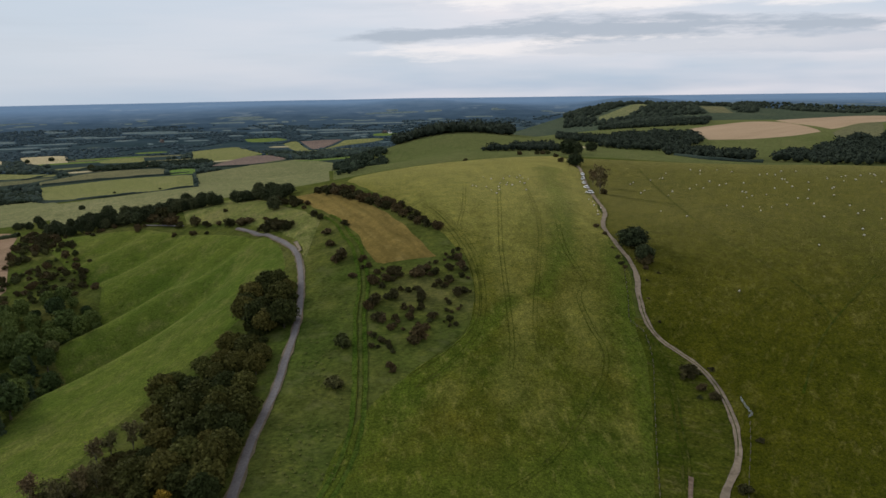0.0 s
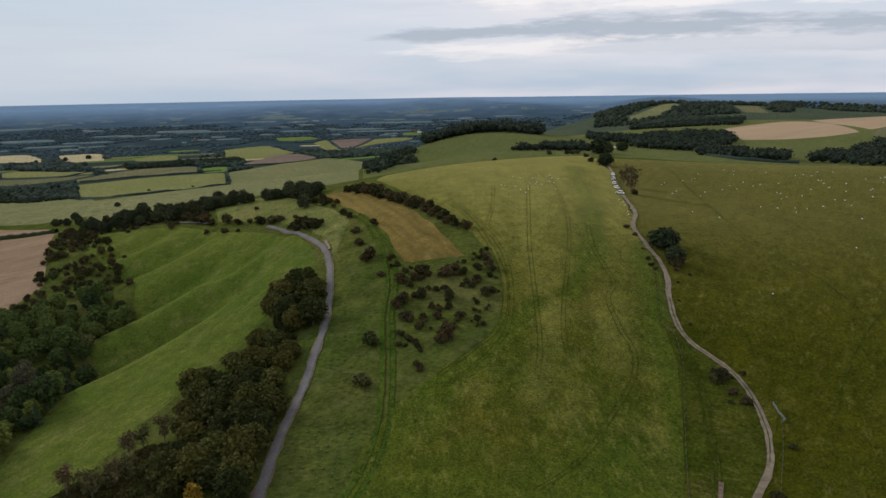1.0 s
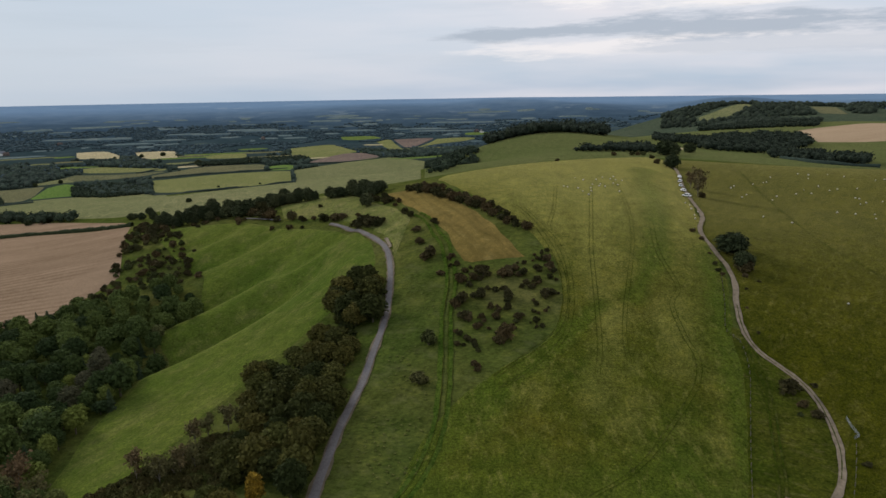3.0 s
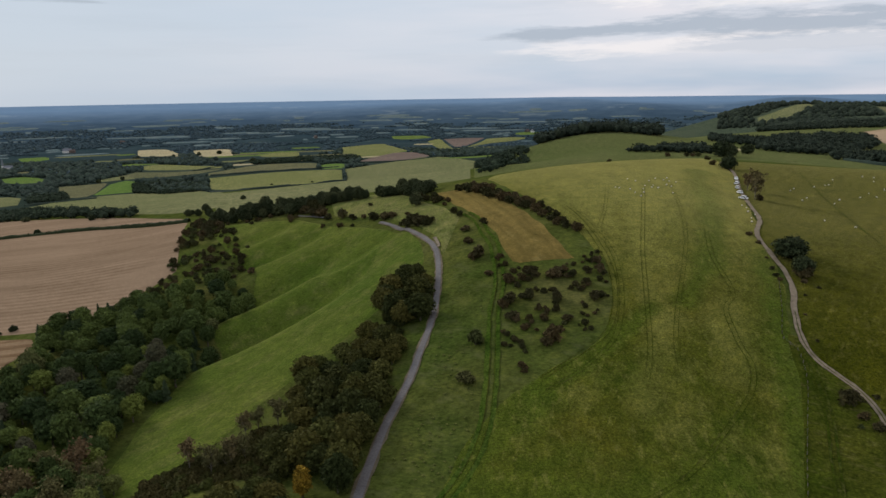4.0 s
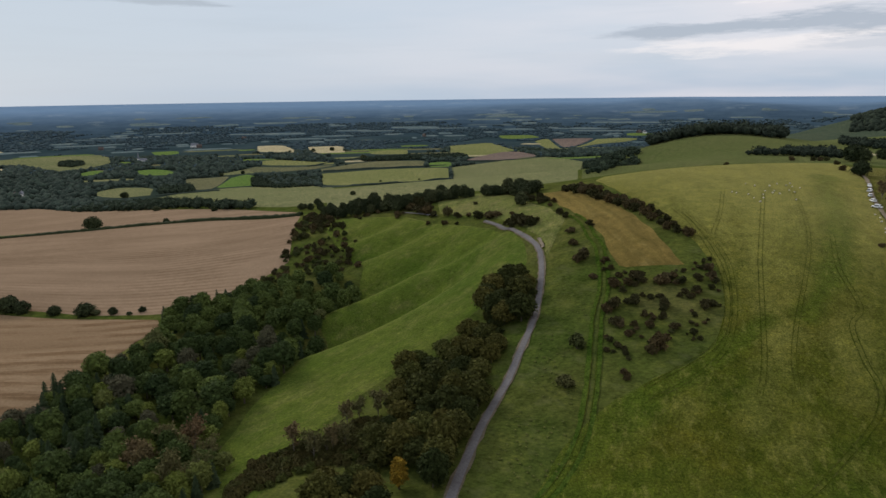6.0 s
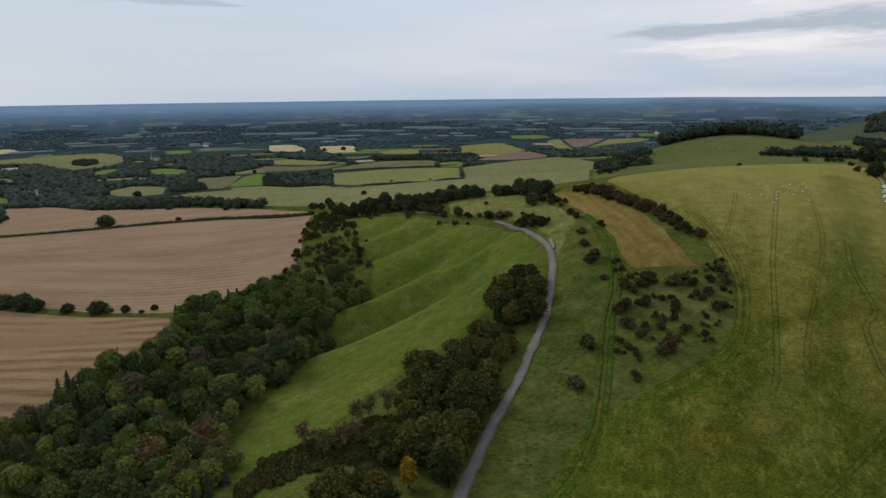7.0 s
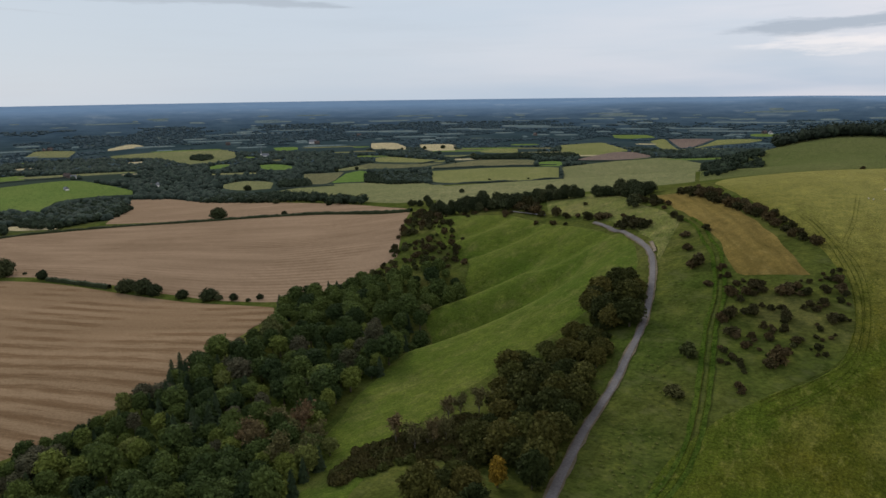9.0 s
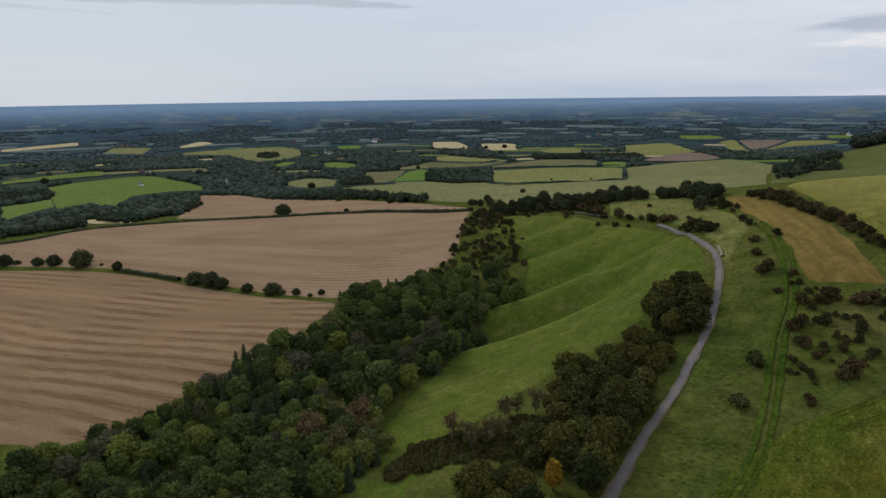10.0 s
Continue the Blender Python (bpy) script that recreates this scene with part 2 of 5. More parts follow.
def foliage(name, stops, rough=0.75, leaf_vary=0.42):
    """Leaves: a hue for each plant, lighter and darker leaves within it."""
    m, t, b = material(name, rough)
    info = t.nodes.new("ShaderNodeObjectInfo").outputs["Random"]
    c = ramp(t, info, stops)
    island = t.nodes.new("ShaderNodeNewGeometry").outputs["Random Per Island"]
    c = blend(t, leaf_vary, c, ramp(t, island, [(0.0, (0.5, 0.5, 0.48)), (0.6, (1.0, 1.0, 1.0)), (1.0, (1.6, 1.55, 1.4))]), "MULTIPLY")
    c = blend(t, 0.5, c, ramp(t, noise_at(t, 0.5, 3), [(0.3, (0.55, 0.58, 0.6)), (0.7, (1.35, 1.3, 1.2))]), "MULTIPLY")
    t.links.new(c, b.inputs["Base Color"])
    b.inputs["Specular IOR Level"].default_value = 0.03
    return m


def plain_ground():
    """The whole ground: downland grass above, dark wooded clay country below, with haze painted in far off."""
    m, t, b = material("ground_cover_and_haze", 0.95)
    pos = t.nodes.new("ShaderNodeNewGeometry").outputs["Position"]
    xyz = t.nodes.new("ShaderNodeSeparateXYZ")
    t.links.new(pos, xyz.inputs[0])
    down = ramp(t, noise_at(t, 0.02, 5, 0.6), [(0.35, (0.043, 0.062, 0.013)), (0.56, (0.064, 0.074, 0.018)), (0.76, (0.094, 0.092, 0.033))])
    b.inputs["Specular IOR Level"].default_value = 0.0
    fine = noise_at(t, 1.0, 6, 0.78, (1.0, 0.55, 1.0), 80)
    down = blend(t, 0.8, down, ramp(t, noise_at(t, 0.13, 6, 0.7), [(0.30, (0.50, 0.55, 0.48)), (0.5, (1.0, 1.0, 1.0)), (0.72, (1.65, 1.5, 1.4))]), "MULTIPLY")
    down = blend(t, 0.65, down, ramp(t, fine, [(0.36, (0.42, 0.46, 0.42)), (0.5, (1.0, 1.0, 1.0)), (0.65, (1.75, 1.65, 1.45))]), "MULTIPLY")
    tufts = ramp(t, noise_at(t, 0.16, 6, 0.72, (1.0, 0.5, 1.0), 60), [(0.52, (0, 0, 0)), (0.68, (1, 1, 1))])
    down = blend(t, calc(t, "MULTIPLY", tufts, 0.4), down, (0.115, 0.118, 0.046))
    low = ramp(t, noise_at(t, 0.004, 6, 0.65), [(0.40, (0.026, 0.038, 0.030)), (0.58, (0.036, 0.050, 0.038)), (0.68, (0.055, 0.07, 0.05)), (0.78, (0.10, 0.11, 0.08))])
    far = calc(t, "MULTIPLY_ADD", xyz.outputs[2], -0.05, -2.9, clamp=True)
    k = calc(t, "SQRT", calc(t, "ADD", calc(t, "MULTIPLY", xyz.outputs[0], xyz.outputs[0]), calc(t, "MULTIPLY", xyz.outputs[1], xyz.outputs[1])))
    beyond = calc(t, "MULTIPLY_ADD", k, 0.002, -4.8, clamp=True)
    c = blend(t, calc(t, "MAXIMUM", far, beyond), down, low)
    # woods and farmland too far off to tell apart; blue haze painted in, stronger with distance
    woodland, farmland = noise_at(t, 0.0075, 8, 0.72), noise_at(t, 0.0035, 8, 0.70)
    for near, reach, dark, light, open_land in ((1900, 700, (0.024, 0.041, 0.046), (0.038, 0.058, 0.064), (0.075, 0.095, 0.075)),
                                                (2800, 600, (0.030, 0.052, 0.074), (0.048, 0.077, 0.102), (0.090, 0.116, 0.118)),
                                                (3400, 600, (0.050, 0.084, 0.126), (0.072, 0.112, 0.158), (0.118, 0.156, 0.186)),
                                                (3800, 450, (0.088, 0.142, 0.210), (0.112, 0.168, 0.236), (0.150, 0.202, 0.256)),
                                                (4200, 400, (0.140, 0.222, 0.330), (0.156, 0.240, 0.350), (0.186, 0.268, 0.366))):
        hazy_tone = blend(t, ramp(t, farmland, [(0.585, (0, 0, 0)), (0.64, (1, 1, 1))]), ramp(t, woodland, [(0.40, dark), (0.62, light)]), open_land)
        c = blend(t, calc(t, "MULTIPLY_ADD", k, 1 / reach, -near / reach, clamp=True), c, hazy_tone)
    t.links.new(c, b.inputs["Base Color"])
    bump(t, b, calc(t, "MULTIPLY", fine, calc(t, "MULTIPLY_ADD", k, -0.001, 1.6, clamp=True)), 0.6, 0.3)
    return m


def road_surface(name, dark, pale, scale):
    m, t, b = material(name, 0.85)
    c = ramp(t, noise_at(t, scale, 6, 0.7), [(0.3, dark), (0.7, pale)])
    c = blend(t, 0.6, c, ramp(t, noise_at(t, 0.15, 4, 0.6), [(0.3, (0.72, 0.72, 0.72)), (0.7, (1.2, 1.2, 1.2))]), "MULTIPLY")
    t.links.new(c, b.inputs["Base Color"])
    bump(t, b, noise_at(t, 3.0, 4), 0.4, 0.05)
    return m


def plain_paint(name, colour, rough=0.6, vary=0.25):
    m, t, b = material(name, rough)
    c = blend(t, vary, colour, ramp(t, noise_at(t, 2.0, 5, 0.65), [(0.3, (0.6, 0.6, 0.6)), (0.7, (1.25, 1.25, 1.25))]), "MULTIPLY")
    t.links.new(c, b.inputs["Base Color"])
    return m


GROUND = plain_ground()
GRASS_MAIN = grass("main_pasture_grass", (0.039, 0.055, 0.007), (0.066, 0.063, 0.009), (0.150, 0.146, 0.036), 0.011, 0.56, 1.3, 0.2, 4, 0.25, 0.72,
                   lush=[((64, 430), (56, 315), 9), ((56, 315), (48, 269), 8), ((48, 269), (35, 240), 7), ((69, 282), (62, 210), 7), ((62, 210), (54, 160), 6), ((24, 235), (-5, 194), 5), ((-5, 194), (-27, 156), 6), ((-34, 148), (-12, 196), 15), ((-10, 196), (10, 222), 8), ((-22, 148), (44, 152), 22)],
                   dry_lines=[((29, 366), (23, 255), 9), ((23, 255), (28, 226), 8), ((28, 226), (18, 187), 7), ((50, 240), (44, 203), 8), ((-10, 380), (10, 300), 9), ((10, 420), (70, 440), 14)])
GRASS_RIGHT = grass("open_down_grass", (0.029, 0.037, 0.003), (0.044, 0.047, 0.004), (0.116, 0.106, 0.028), 0.013, 0.64, 1.2, 0.22, -28, 0.2, 0.3)
GRASS_COOMBE = grass("coombe_grass", (0.052, 0.084, 0.013), (0.079, 0.102, 0.019), (0.130, 0.130, 0.042), 0.016, 0.60, 1.2, 0.22, -40, 0.12, rough=0.8)
GRASS_STRIP = grass("rank_track_grass", (0.030, 0.046, 0.005), (0.046, 0.052, 0.008), (0.11, 0.10, 0.034), 0.03, 0.62, 1.0, 0.2, 80, 0.15)
GRASS_ROUGH = grass("rank_pale_grass", (0.082, 0.104, 0.028), (0.120, 0.126, 0.043), (0.19, 0.17, 0.08), 0.03, 0.58, 0.9, 0.2, 10, 0.1)
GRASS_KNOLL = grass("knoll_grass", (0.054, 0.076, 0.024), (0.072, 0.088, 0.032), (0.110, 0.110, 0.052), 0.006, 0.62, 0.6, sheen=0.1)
# grass of the far hills, with bluish haze painted into its colour
GRASS_HAZY = grass("hazy_down_grass", (0.050, 0.068, 0.048), (0.064, 0.080, 0.054), (0.086, 0.094, 0.062), 0.005, 0.62, 0.5)
GRASS_RUT = grass("trodden_grass", (0.026, 0.042, 0.004), (0.038, 0.046, 0.006), (0.08, 0.075, 0.026), 0.05, 0.58, 0.8, sheen=0.15)
GRASS_LUSH = grass("lush_track_grass", (0.034, 0.062, 0.009), (0.046, 0.070, 0.012), (0.075, 0.088, 0.024), 0.05, 0.66, 0.8)
TAN_GRASS = grass("dry_tan_meadow", (0.112, 0.084, 0.025), (0.150, 0.110, 0.036), (0.20, 0.156, 0.060), 0.02, 0.64, 1.2, 0.5, 24, 0.1, rough=0.45)
STUBBLE = stubble("wheat_stubble", (0.240, 0.168, 0.104), (0.135, 0.084, 0.046), 8, 10.5)
STUBBLE_FINE = stubble("pale_stubble", (0.258, 0.184, 0.124), (0.174, 0.118, 0.075), 3, 5.0, 0.8)
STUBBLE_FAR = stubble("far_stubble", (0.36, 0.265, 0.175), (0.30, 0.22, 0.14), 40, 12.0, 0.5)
FIELD = {
    "leaf": grass("leaf_green_field", (0.096, 0.141, 0.040), (0.119, 0.158, 0.047), (0.147, 0.169, 0.062), 0.004, 0.7, 0.5),
    "bright": grass("bright_green_field", (0.096, 0.156, 0.041), (0.111, 0.166, 0.047), (0.141, 0.175, 0.062), 0.004, 0.7, 0.5),
    "olive": grass("olive_field", (0.133, 0.144, 0.070), (0.163, 0.165, 0.085), (0.198, 0.192, 0.107), 0.004, 0.6, 0.5, 0.3, 80),
    "lime": grass("lime_field", (0.149, 0.160, 0.063), (0.172, 0.176, 0.075), (0.203, 0.201, 0.096), 0.004, 0.6, 0.5),
    "fallow": grass("fallow_field", (0.107, 0.111, 0.062), (0.136, 0.130, 0.073), (0.169, 0.158, 0.096), 0.005, 0.6, 0.5),
    "straw": grass("straw_field", (0.339, 0.294, 0.181), (0.384, 0.328, 0.215), (0.418, 0.373, 0.260), 0.005, 0.6, 0.5),
    # blue-grey haze painted into the colour of the farthest fields
    "distant": grass("haze_tinted_field", (0.085, 0.122, 0.138), (0.118, 0.152, 0.162), (0.190, 0.212, 0.206), 0.004, 0.6, 0.5),
    "plough": grass("ploughed_field", (0.141, 0.107, 0.096), (0.169, 0.130, 0.113), (0.192, 0.153, 0.136), 0.005, 0.6, 0.5),
}
ASPHALT = road_surface("worn_asphalt", (0.098, 0.092, 0.093), (0.170, 0.158, 0.156), 1.5)
CHALK = road_surface("chalk_track", (0.11, 0.088, 0.062), (0.26, 0.212, 0.155), 0.5)
EARTH_PINK = road_surface("pinkish_earth", (0.075, 0.055, 0.035), (0.20, 0.145, 0.11), 1.1)
DIRT = road_surface("bare_earth", (0.085, 0.075, 0.045), (0.17, 0.135, 0.095), 0.8)
WOOD_LEAF = foliage("mixed_wood_leaves", [(0.0, (0.024, 0.040, 0.016)), (0.25, (0.040, 0.061, 0.020)), (0.5, (0.058, 0.084, 0.025)), (0.72, (0.086, 0.116, 0.030)), (0.88, (0.142, 0.168, 0.036)), (0.93, (0.070, 0.072, 0.040)), (1.0, (0.094, 0.088, 0.058))])
BELT_LEAF = foliage("autumn_beech_leaves", [(0.0, (0.026, 0.036, 0.012)), (0.35, (0.040, 0.046, 0.014)), (0.6, (0.060, 0.060, 0.016)), (0.8, (0.082, 0.074, 0.020)), (1.0, (0.052, 0.066, 0.018))])
YELLOW_LEAF = foliage("yellow_leaves", [(0.0, (0.20, 0.130, 0.018)), (1.0, (0.22, 0.15, 0.022))], 0.75, 1.0)
THORN_LEAF = foliage("hawthorn_leaves", [(0.0, (0.034, 0.036, 0.014)), (0.5, (0.052, 0.046, 0.020)), (0.75, (0.074, 0.054, 0.025)), (0.9, (0.088, 0.068, 0.034)), (1.0, (0.050, 0.062, 0.020))])
GORSE_LEAF = foliage("olive_bush_leaves", [(0.0, (0.038, 0.052, 0.017)), (0.6, (0.062, 0.068, 0.024)), (1.0, (0.084, 0.074, 0.030))])
BRAMBLE_LEAF = foliage("bramble_leaves", [(0.0, (0.042, 0.044, 0.014)), (0.6, (0.058, 0.050, 0.018)), (1.0, (0.050, 0.062, 0.016))])
DARK_LEAF = foliage("dark_tree_leaves", [(0.0, (0.029, 0.039, 0.019)), (0.7, (0.044, 0.055, 0.026)), (1.0, (0.066, 0.075, 0.036))])
FIR_LEAF = foliage("spruce_needles", [(0.0, (0.022, 0.036, 0.018)), (1.0, (0.034, 0.050, 0.024))])
THIN_LEAF = foliage("sparse_ash_leaves", [(0.0, (0.085, 0.092, 0.034)), (0.6, (0.112, 0.100, 0.044)), (1.0, (0.150, 0.100, 0.056))])
# woods of the plain: leaf colours go bluer with distance, haze painted in
FAR_HAZE_LEAF = foliage("hazy_far_wood_leaves", [(0.0, (0.035, 0.051, 0.042)), (1.0, (0.043, 0.060, 0.049))], 0.9, 0.6)
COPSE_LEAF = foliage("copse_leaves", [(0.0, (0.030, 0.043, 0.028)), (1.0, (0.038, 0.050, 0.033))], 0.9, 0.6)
PLAIN_HAZE_LEAF = foliage("hazy_plain_wood_leaves", [(0.0, (0.046, 0.072, 0.086)), (1.0, (0.050, 0.078, 0.092))], 0.9, 0.5)
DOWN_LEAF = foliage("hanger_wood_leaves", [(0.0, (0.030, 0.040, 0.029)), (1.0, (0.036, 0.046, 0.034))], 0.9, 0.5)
TUFT_LEAF = foliage("rank_grass_blades", [(0.0, (0.076, 0.086, 0.024)), (1.0, (0.098, 0.100, 0.034))], 0.9, 0.8)
BARK = plain_paint("bark", (0.10, 0.085, 0.065), 0.9, 0.6)
PALE_BARK = plain_paint("pale_bark", (0.17, 0.15, 0.12), 0.9, 0.5)
WOOL = plain_paint("sheep_wool", (0.62, 0.59, 0.50), 0.95)
FACE = plain_paint("sheep_face", (0.09, 0.08, 0.07), 0.9)
OAK_POST = plain_paint("weathered_oak", (0.15, 0.13, 0.11), 0.9, 0.5)
WIRE = plain_paint("galvanised_wire", (0.12, 0.12, 0.115), 0.5)
STEEL = plain_paint("galvanised_steel", (0.22, 0.24, 0.25), 0.45)
VAN_WHITE = plain_paint("white_car_paint", (0.80, 0.80, 0.79), 0.35, 0.1)
GLASS_DARK = plain_paint("dark_window_glass", (0.03, 0.035, 0.04), 0.08, 0.1)
TYRE = plain_paint("tyre_rubber", (0.03, 0.03, 0.03), 0.85, 0.2)
RENDER_WHITE = plain_paint("white_render", (0.78, 0.77, 0.73), 0.85)
BRICK_RED = plain_paint("red_brick", (0.12, 0.10, 0.09), 0.9)
ROOF_TILE = plain_paint("clay_roof_tile", (0.10, 0.08, 0.072), 0.85)
SLATE = plain_paint("grey_slate", (0.16, 0.17, 0.19), 0.7)


# ---- builders ----
def mesh_object(name, verts, faces, mat, parent=None, smooth=False):
    me = bpy.data.meshes.new(name)
    verts = np.asarray(verts, float).reshape(-1, 3)
    me.from_pydata(verts.tolist(), [], faces.tolist() if isinstance(faces, np.ndarray) else faces)
    me.materials.append(mat)
    if smooth:
        me.polygons.foreach_set("use_smooth", [True] * len(me.polygons))
    me.update()
    ob = new(name, me)
    ob.parent = parent
    return ob


def part(name, bm, mat, parent, label=""):
    me = bpy.data.meshes.new(name)
    bm.to_mesh(me)
    bm.free()
    me.materials.append(mat)
    ob = new(name, me)
    ob.parent = parent
    return tagged(ob, label)


def grid_faces(nu, nv):
    i = np.arange(nu - 1)[:, None] * nv + np.arange(nv - 1)[None]
    return np.stack([i, i + nv, i + nv + 1, i + 1], -1).reshape(-1, 4)


def smooth_line(points, step):
    """A Catmull-Rom curve through plan points, resampled at even steps."""
    p = np.asarray(points, float)
    q = np.vstack([2 * p[0] - p[1], p, 2 * p[-1] - p[-2]])
    out = []
    for i in range(len(p) - 1):
        a, b, c, d = q[i:i + 4]
        s = np.linspace(0, 1, 24, endpoint=False)[:, None]
        out.append(0.5 * (2 * b + (c - a) * s + (2 * a - 5 * b + 4 * c - d) * s ** 2 + (3 * b - a - 3 * c + d) * s ** 3))
    line = np.vstack(out + [p[-1:]])
    run = np.r_[0, np.cumsum(np.hypot(*np.diff(line, axis=0).T))]
    n = max(3, int(run[-1] / step) + 1)
    return np.stack([np.interp(np.linspace(0, run[-1], n), run, line[:, k]) for k in (0, 1)], 1)


def lift(x, y, k=1.0):
    return height(x, y) + k * (0.10 + 0.0007 * np.hypot(x, y))


def field(name, edges, mat, label, category="field", cell=7.0, k=1.0, rough=0.0, sunk=True):
    """A sheet of land between two edges, draped over the ground, with a slightly wavering outline."""
    a, b = (smooth_line(e, 1e9 if len(e) < 2 else cell) for e in edges)
    n = max(len(a), len(b), 6)
    res = lambda p: np.stack([np.interp(np.linspace(0, 1, n), np.linspace(0, 1, len(p)), p[:, k2]) for k2 in (0, 1)], 1)
    a, b = res(a), res(b)
    nv = int(min(90, max(6, np.hypot(*(a - b).T).max() / cell)))
    w = np.linspace(0, 1, nv)[None, :, None]
    p = a[:, None] * (1 - w) + b[:, None] * w
    if rough:
        s = np.arange(n)
        p[:, 0] += rough * np.stack([np.sin(s * 0.9), np.cos(s * 1.3)], 1)
        p[:, -1] += rough * np.stack([np.cos(s * 1.1), np.sin(s * 0.7)], 1)
    z = lift(p[..., 0], p[..., 1], k)
    if sunk:
        # the rim dips under the turf, so that no edge stands proud
        ground = height(p[..., 0], p[..., 1])
        z[:, [0, -1]] = ground[:, [0, -1]] - 0.35
        z[[0, -1]] = ground[[0, -1]] - 0.35
    ob = mesh_object(name, np.concatenate([p, z[..., None]], -1), grid_faces(n, nv), mat, smooth=True)
    return tagged(ob, label, category, kind="structure")


def ribbon(name, points, width, mat, label, category="road", k=1.6, step=3.0, ragged=0.0, crown=0.0):
    """A road or path draped over the ground; width: one number, or those at its two ends."""
    line = smooth_line(points, step)
    width = np.linspace(*(width if isinstance(width, tuple) else (width, width)), len(line))[:, None]
    d = np.gradient(line, axis=0)
    d /= np.hypot(*d.T)[:, None]
    side = np.stack([d[:, 1], -d[:, 0]], 1)
    rng = np.random.default_rng(len(line))
    across = np.array([-0.5, -0.25, 0.0, 0.25, 0.5])
    w = width * (1 + ragged * rng.uniform(-1, 1, (len(line), 2)))
    rows = []
    for j, u in enumerate(across):
        p = line + side * (u * (w[:, 0] if u < 0 else w[:, 1]))[:, None]
        rows.append(np.column_stack([p, lift(p[:, 0], p[:, 1], k) + crown * (1 - 4 * u * u)]))
    ob = mesh_object(name, np.stack(rows, 1), grid_faces(len(line), 5), mat, smooth=True)
    return tagged(ob, label, category, kind="structure")


def inside(poly, x, y):
    p = np.asarray(poly, float)
    hit = np.zeros(np.shape(x), bool)
    for (x0, y0), (x1, y1) in zip(p, np.roll(p, -1, 0)):
        if y0 != y1:
            hit ^= ((y0 > y) != (y1 > y)) & (x < (x1 - x0) * (y - y0) / (y1 - y0) + x0)
    return hit


def scatter(poly, gap, seed, tries=6000):
    """Plan points at random in an outline, none nearer to another than gap."""
    rng = np.random.default_rng(seed)
    p = np.asarray(poly, float)
    lo, hi = p.min(0), p.max(0)
    cand = rng.uniform(lo, hi, (tries, 2))
    cand = cand[inside(poly, cand[:, 0], cand[:, 1])]
    kept = np.empty((0, 2))
    for c in cand:
        if not len(kept) or ((kept - c) ** 2).sum(1).min() > gap * gap:
            kept = np.vstack([kept, c])
    return kept


ICO = []
for level in (1, 2):
    bm = bmesh.new()
    bmesh.ops.create_icosphere(bm, subdivisions=level, radius=1.0)
    ICO.append((np.array([v.co for v in bm.verts]), np.array([[v.index for v in f.verts] for f in bm.faces])))
    bm.free()


def leafy(rng, centres, radii, leaves, size, squash=0.85, inner=0.74):
    """Verts and faces of a crown: dark lumps inside, a deep ragged shell of leaf sprays set every way over them."""
    verts, faces, n = [], [], 0
    big = 0.75 * max(radii)
    for c, r in zip(centres, radii):
        v0, f0 = ICO[1] if r > big else ICO[0]
        v = v0 * (1 + rng.uniform(-0.2, 0.2, (len(v0), 1))) * r * inner * [1, 1, squash] + c
        verts.append(v)
        faces += (f0 + n).tolist()
        n += len(v)
    centres, radii = np.asarray(centres, float), np.asarray(radii, float)
    share = radii ** 2
    which = rng.choice(len(centres), leaves, p=share / share.sum())
    d = rng.normal(size=(leaves, 3))
    d[:, 2] = np.abs(d[:, 2]) * np.where(rng.random(leaves) < 0.78, 1, -0.7)
    d /= np.linalg.norm(d, axis=1)[:, None]
    p = centres[which] + d * radii[which][:, None] * [1, 1, squash] * (0.74 + 0.46 * rng.random((leaves, 1)) ** 0.8)
    deep = (np.linalg.norm((p[:, None] - centres[None]) / [1, 1, squash], axis=2) < 0.68 * radii[None]).any(1)
    p, d = p[~deep], d[~deep]
    # each spray is a bent triangle that leans outwards and droops at its tip
    a = np.cross(d, rng.normal(size=p.shape))
    a /= np.linalg.norm(a, axis=1)[:, None]
    out = d * rng.uniform(0.2, 1.1, (len(p), 1)) + np.cross(d, a) * rng.uniform(-1, 1, (len(p), 1)) - [0, 0, 0.25]
    s = size * rng.uniform(0.5, 1.35, (len(p), 1))
    tri = np.stack([p - a * s * 0.62, p + a * s * 0.62, p + out * s], 1)
    verts.append(tri.reshape(-1, 3))
    faces += (np.arange(len(p) * 3).reshape(-1, 3) + n).tolist()
    return np.vstack(verts), faces


def limb(p0, p1, r0, r1, sides=6):
    p0, p1 = np.asarray(p0, float), np.asarray(p1, float)
    d = (p1 - p0) / np.linalg.norm(p1 - p0)
    u = np.cross(d, [0.3, 0.9, 0.1])
    u /= np.linalg.norm(u)
    w = np.cross(d, u)
    a = np.arange(sides) * 2 * np.pi / sides
    ring = np.cos(a)[:, None] * u + np.sin(a)[:, None] * w
    v = np.vstack([p0 + ring * r0, p1 + ring * r1])
    f = [[i, (i + 1) % sides, (i + 1) % sides + sides, i + sides] for i in range(sides)] + [list(range(sides, 2 * sides))]
    return v, f


def wood(pieces):
    verts, faces, n = [], [], 0
    for v, f in pieces:
        verts.append(v)
        faces += [[i + n for i in q] for q in f]
        n += len(v)
    return np.vstack(verts), faces


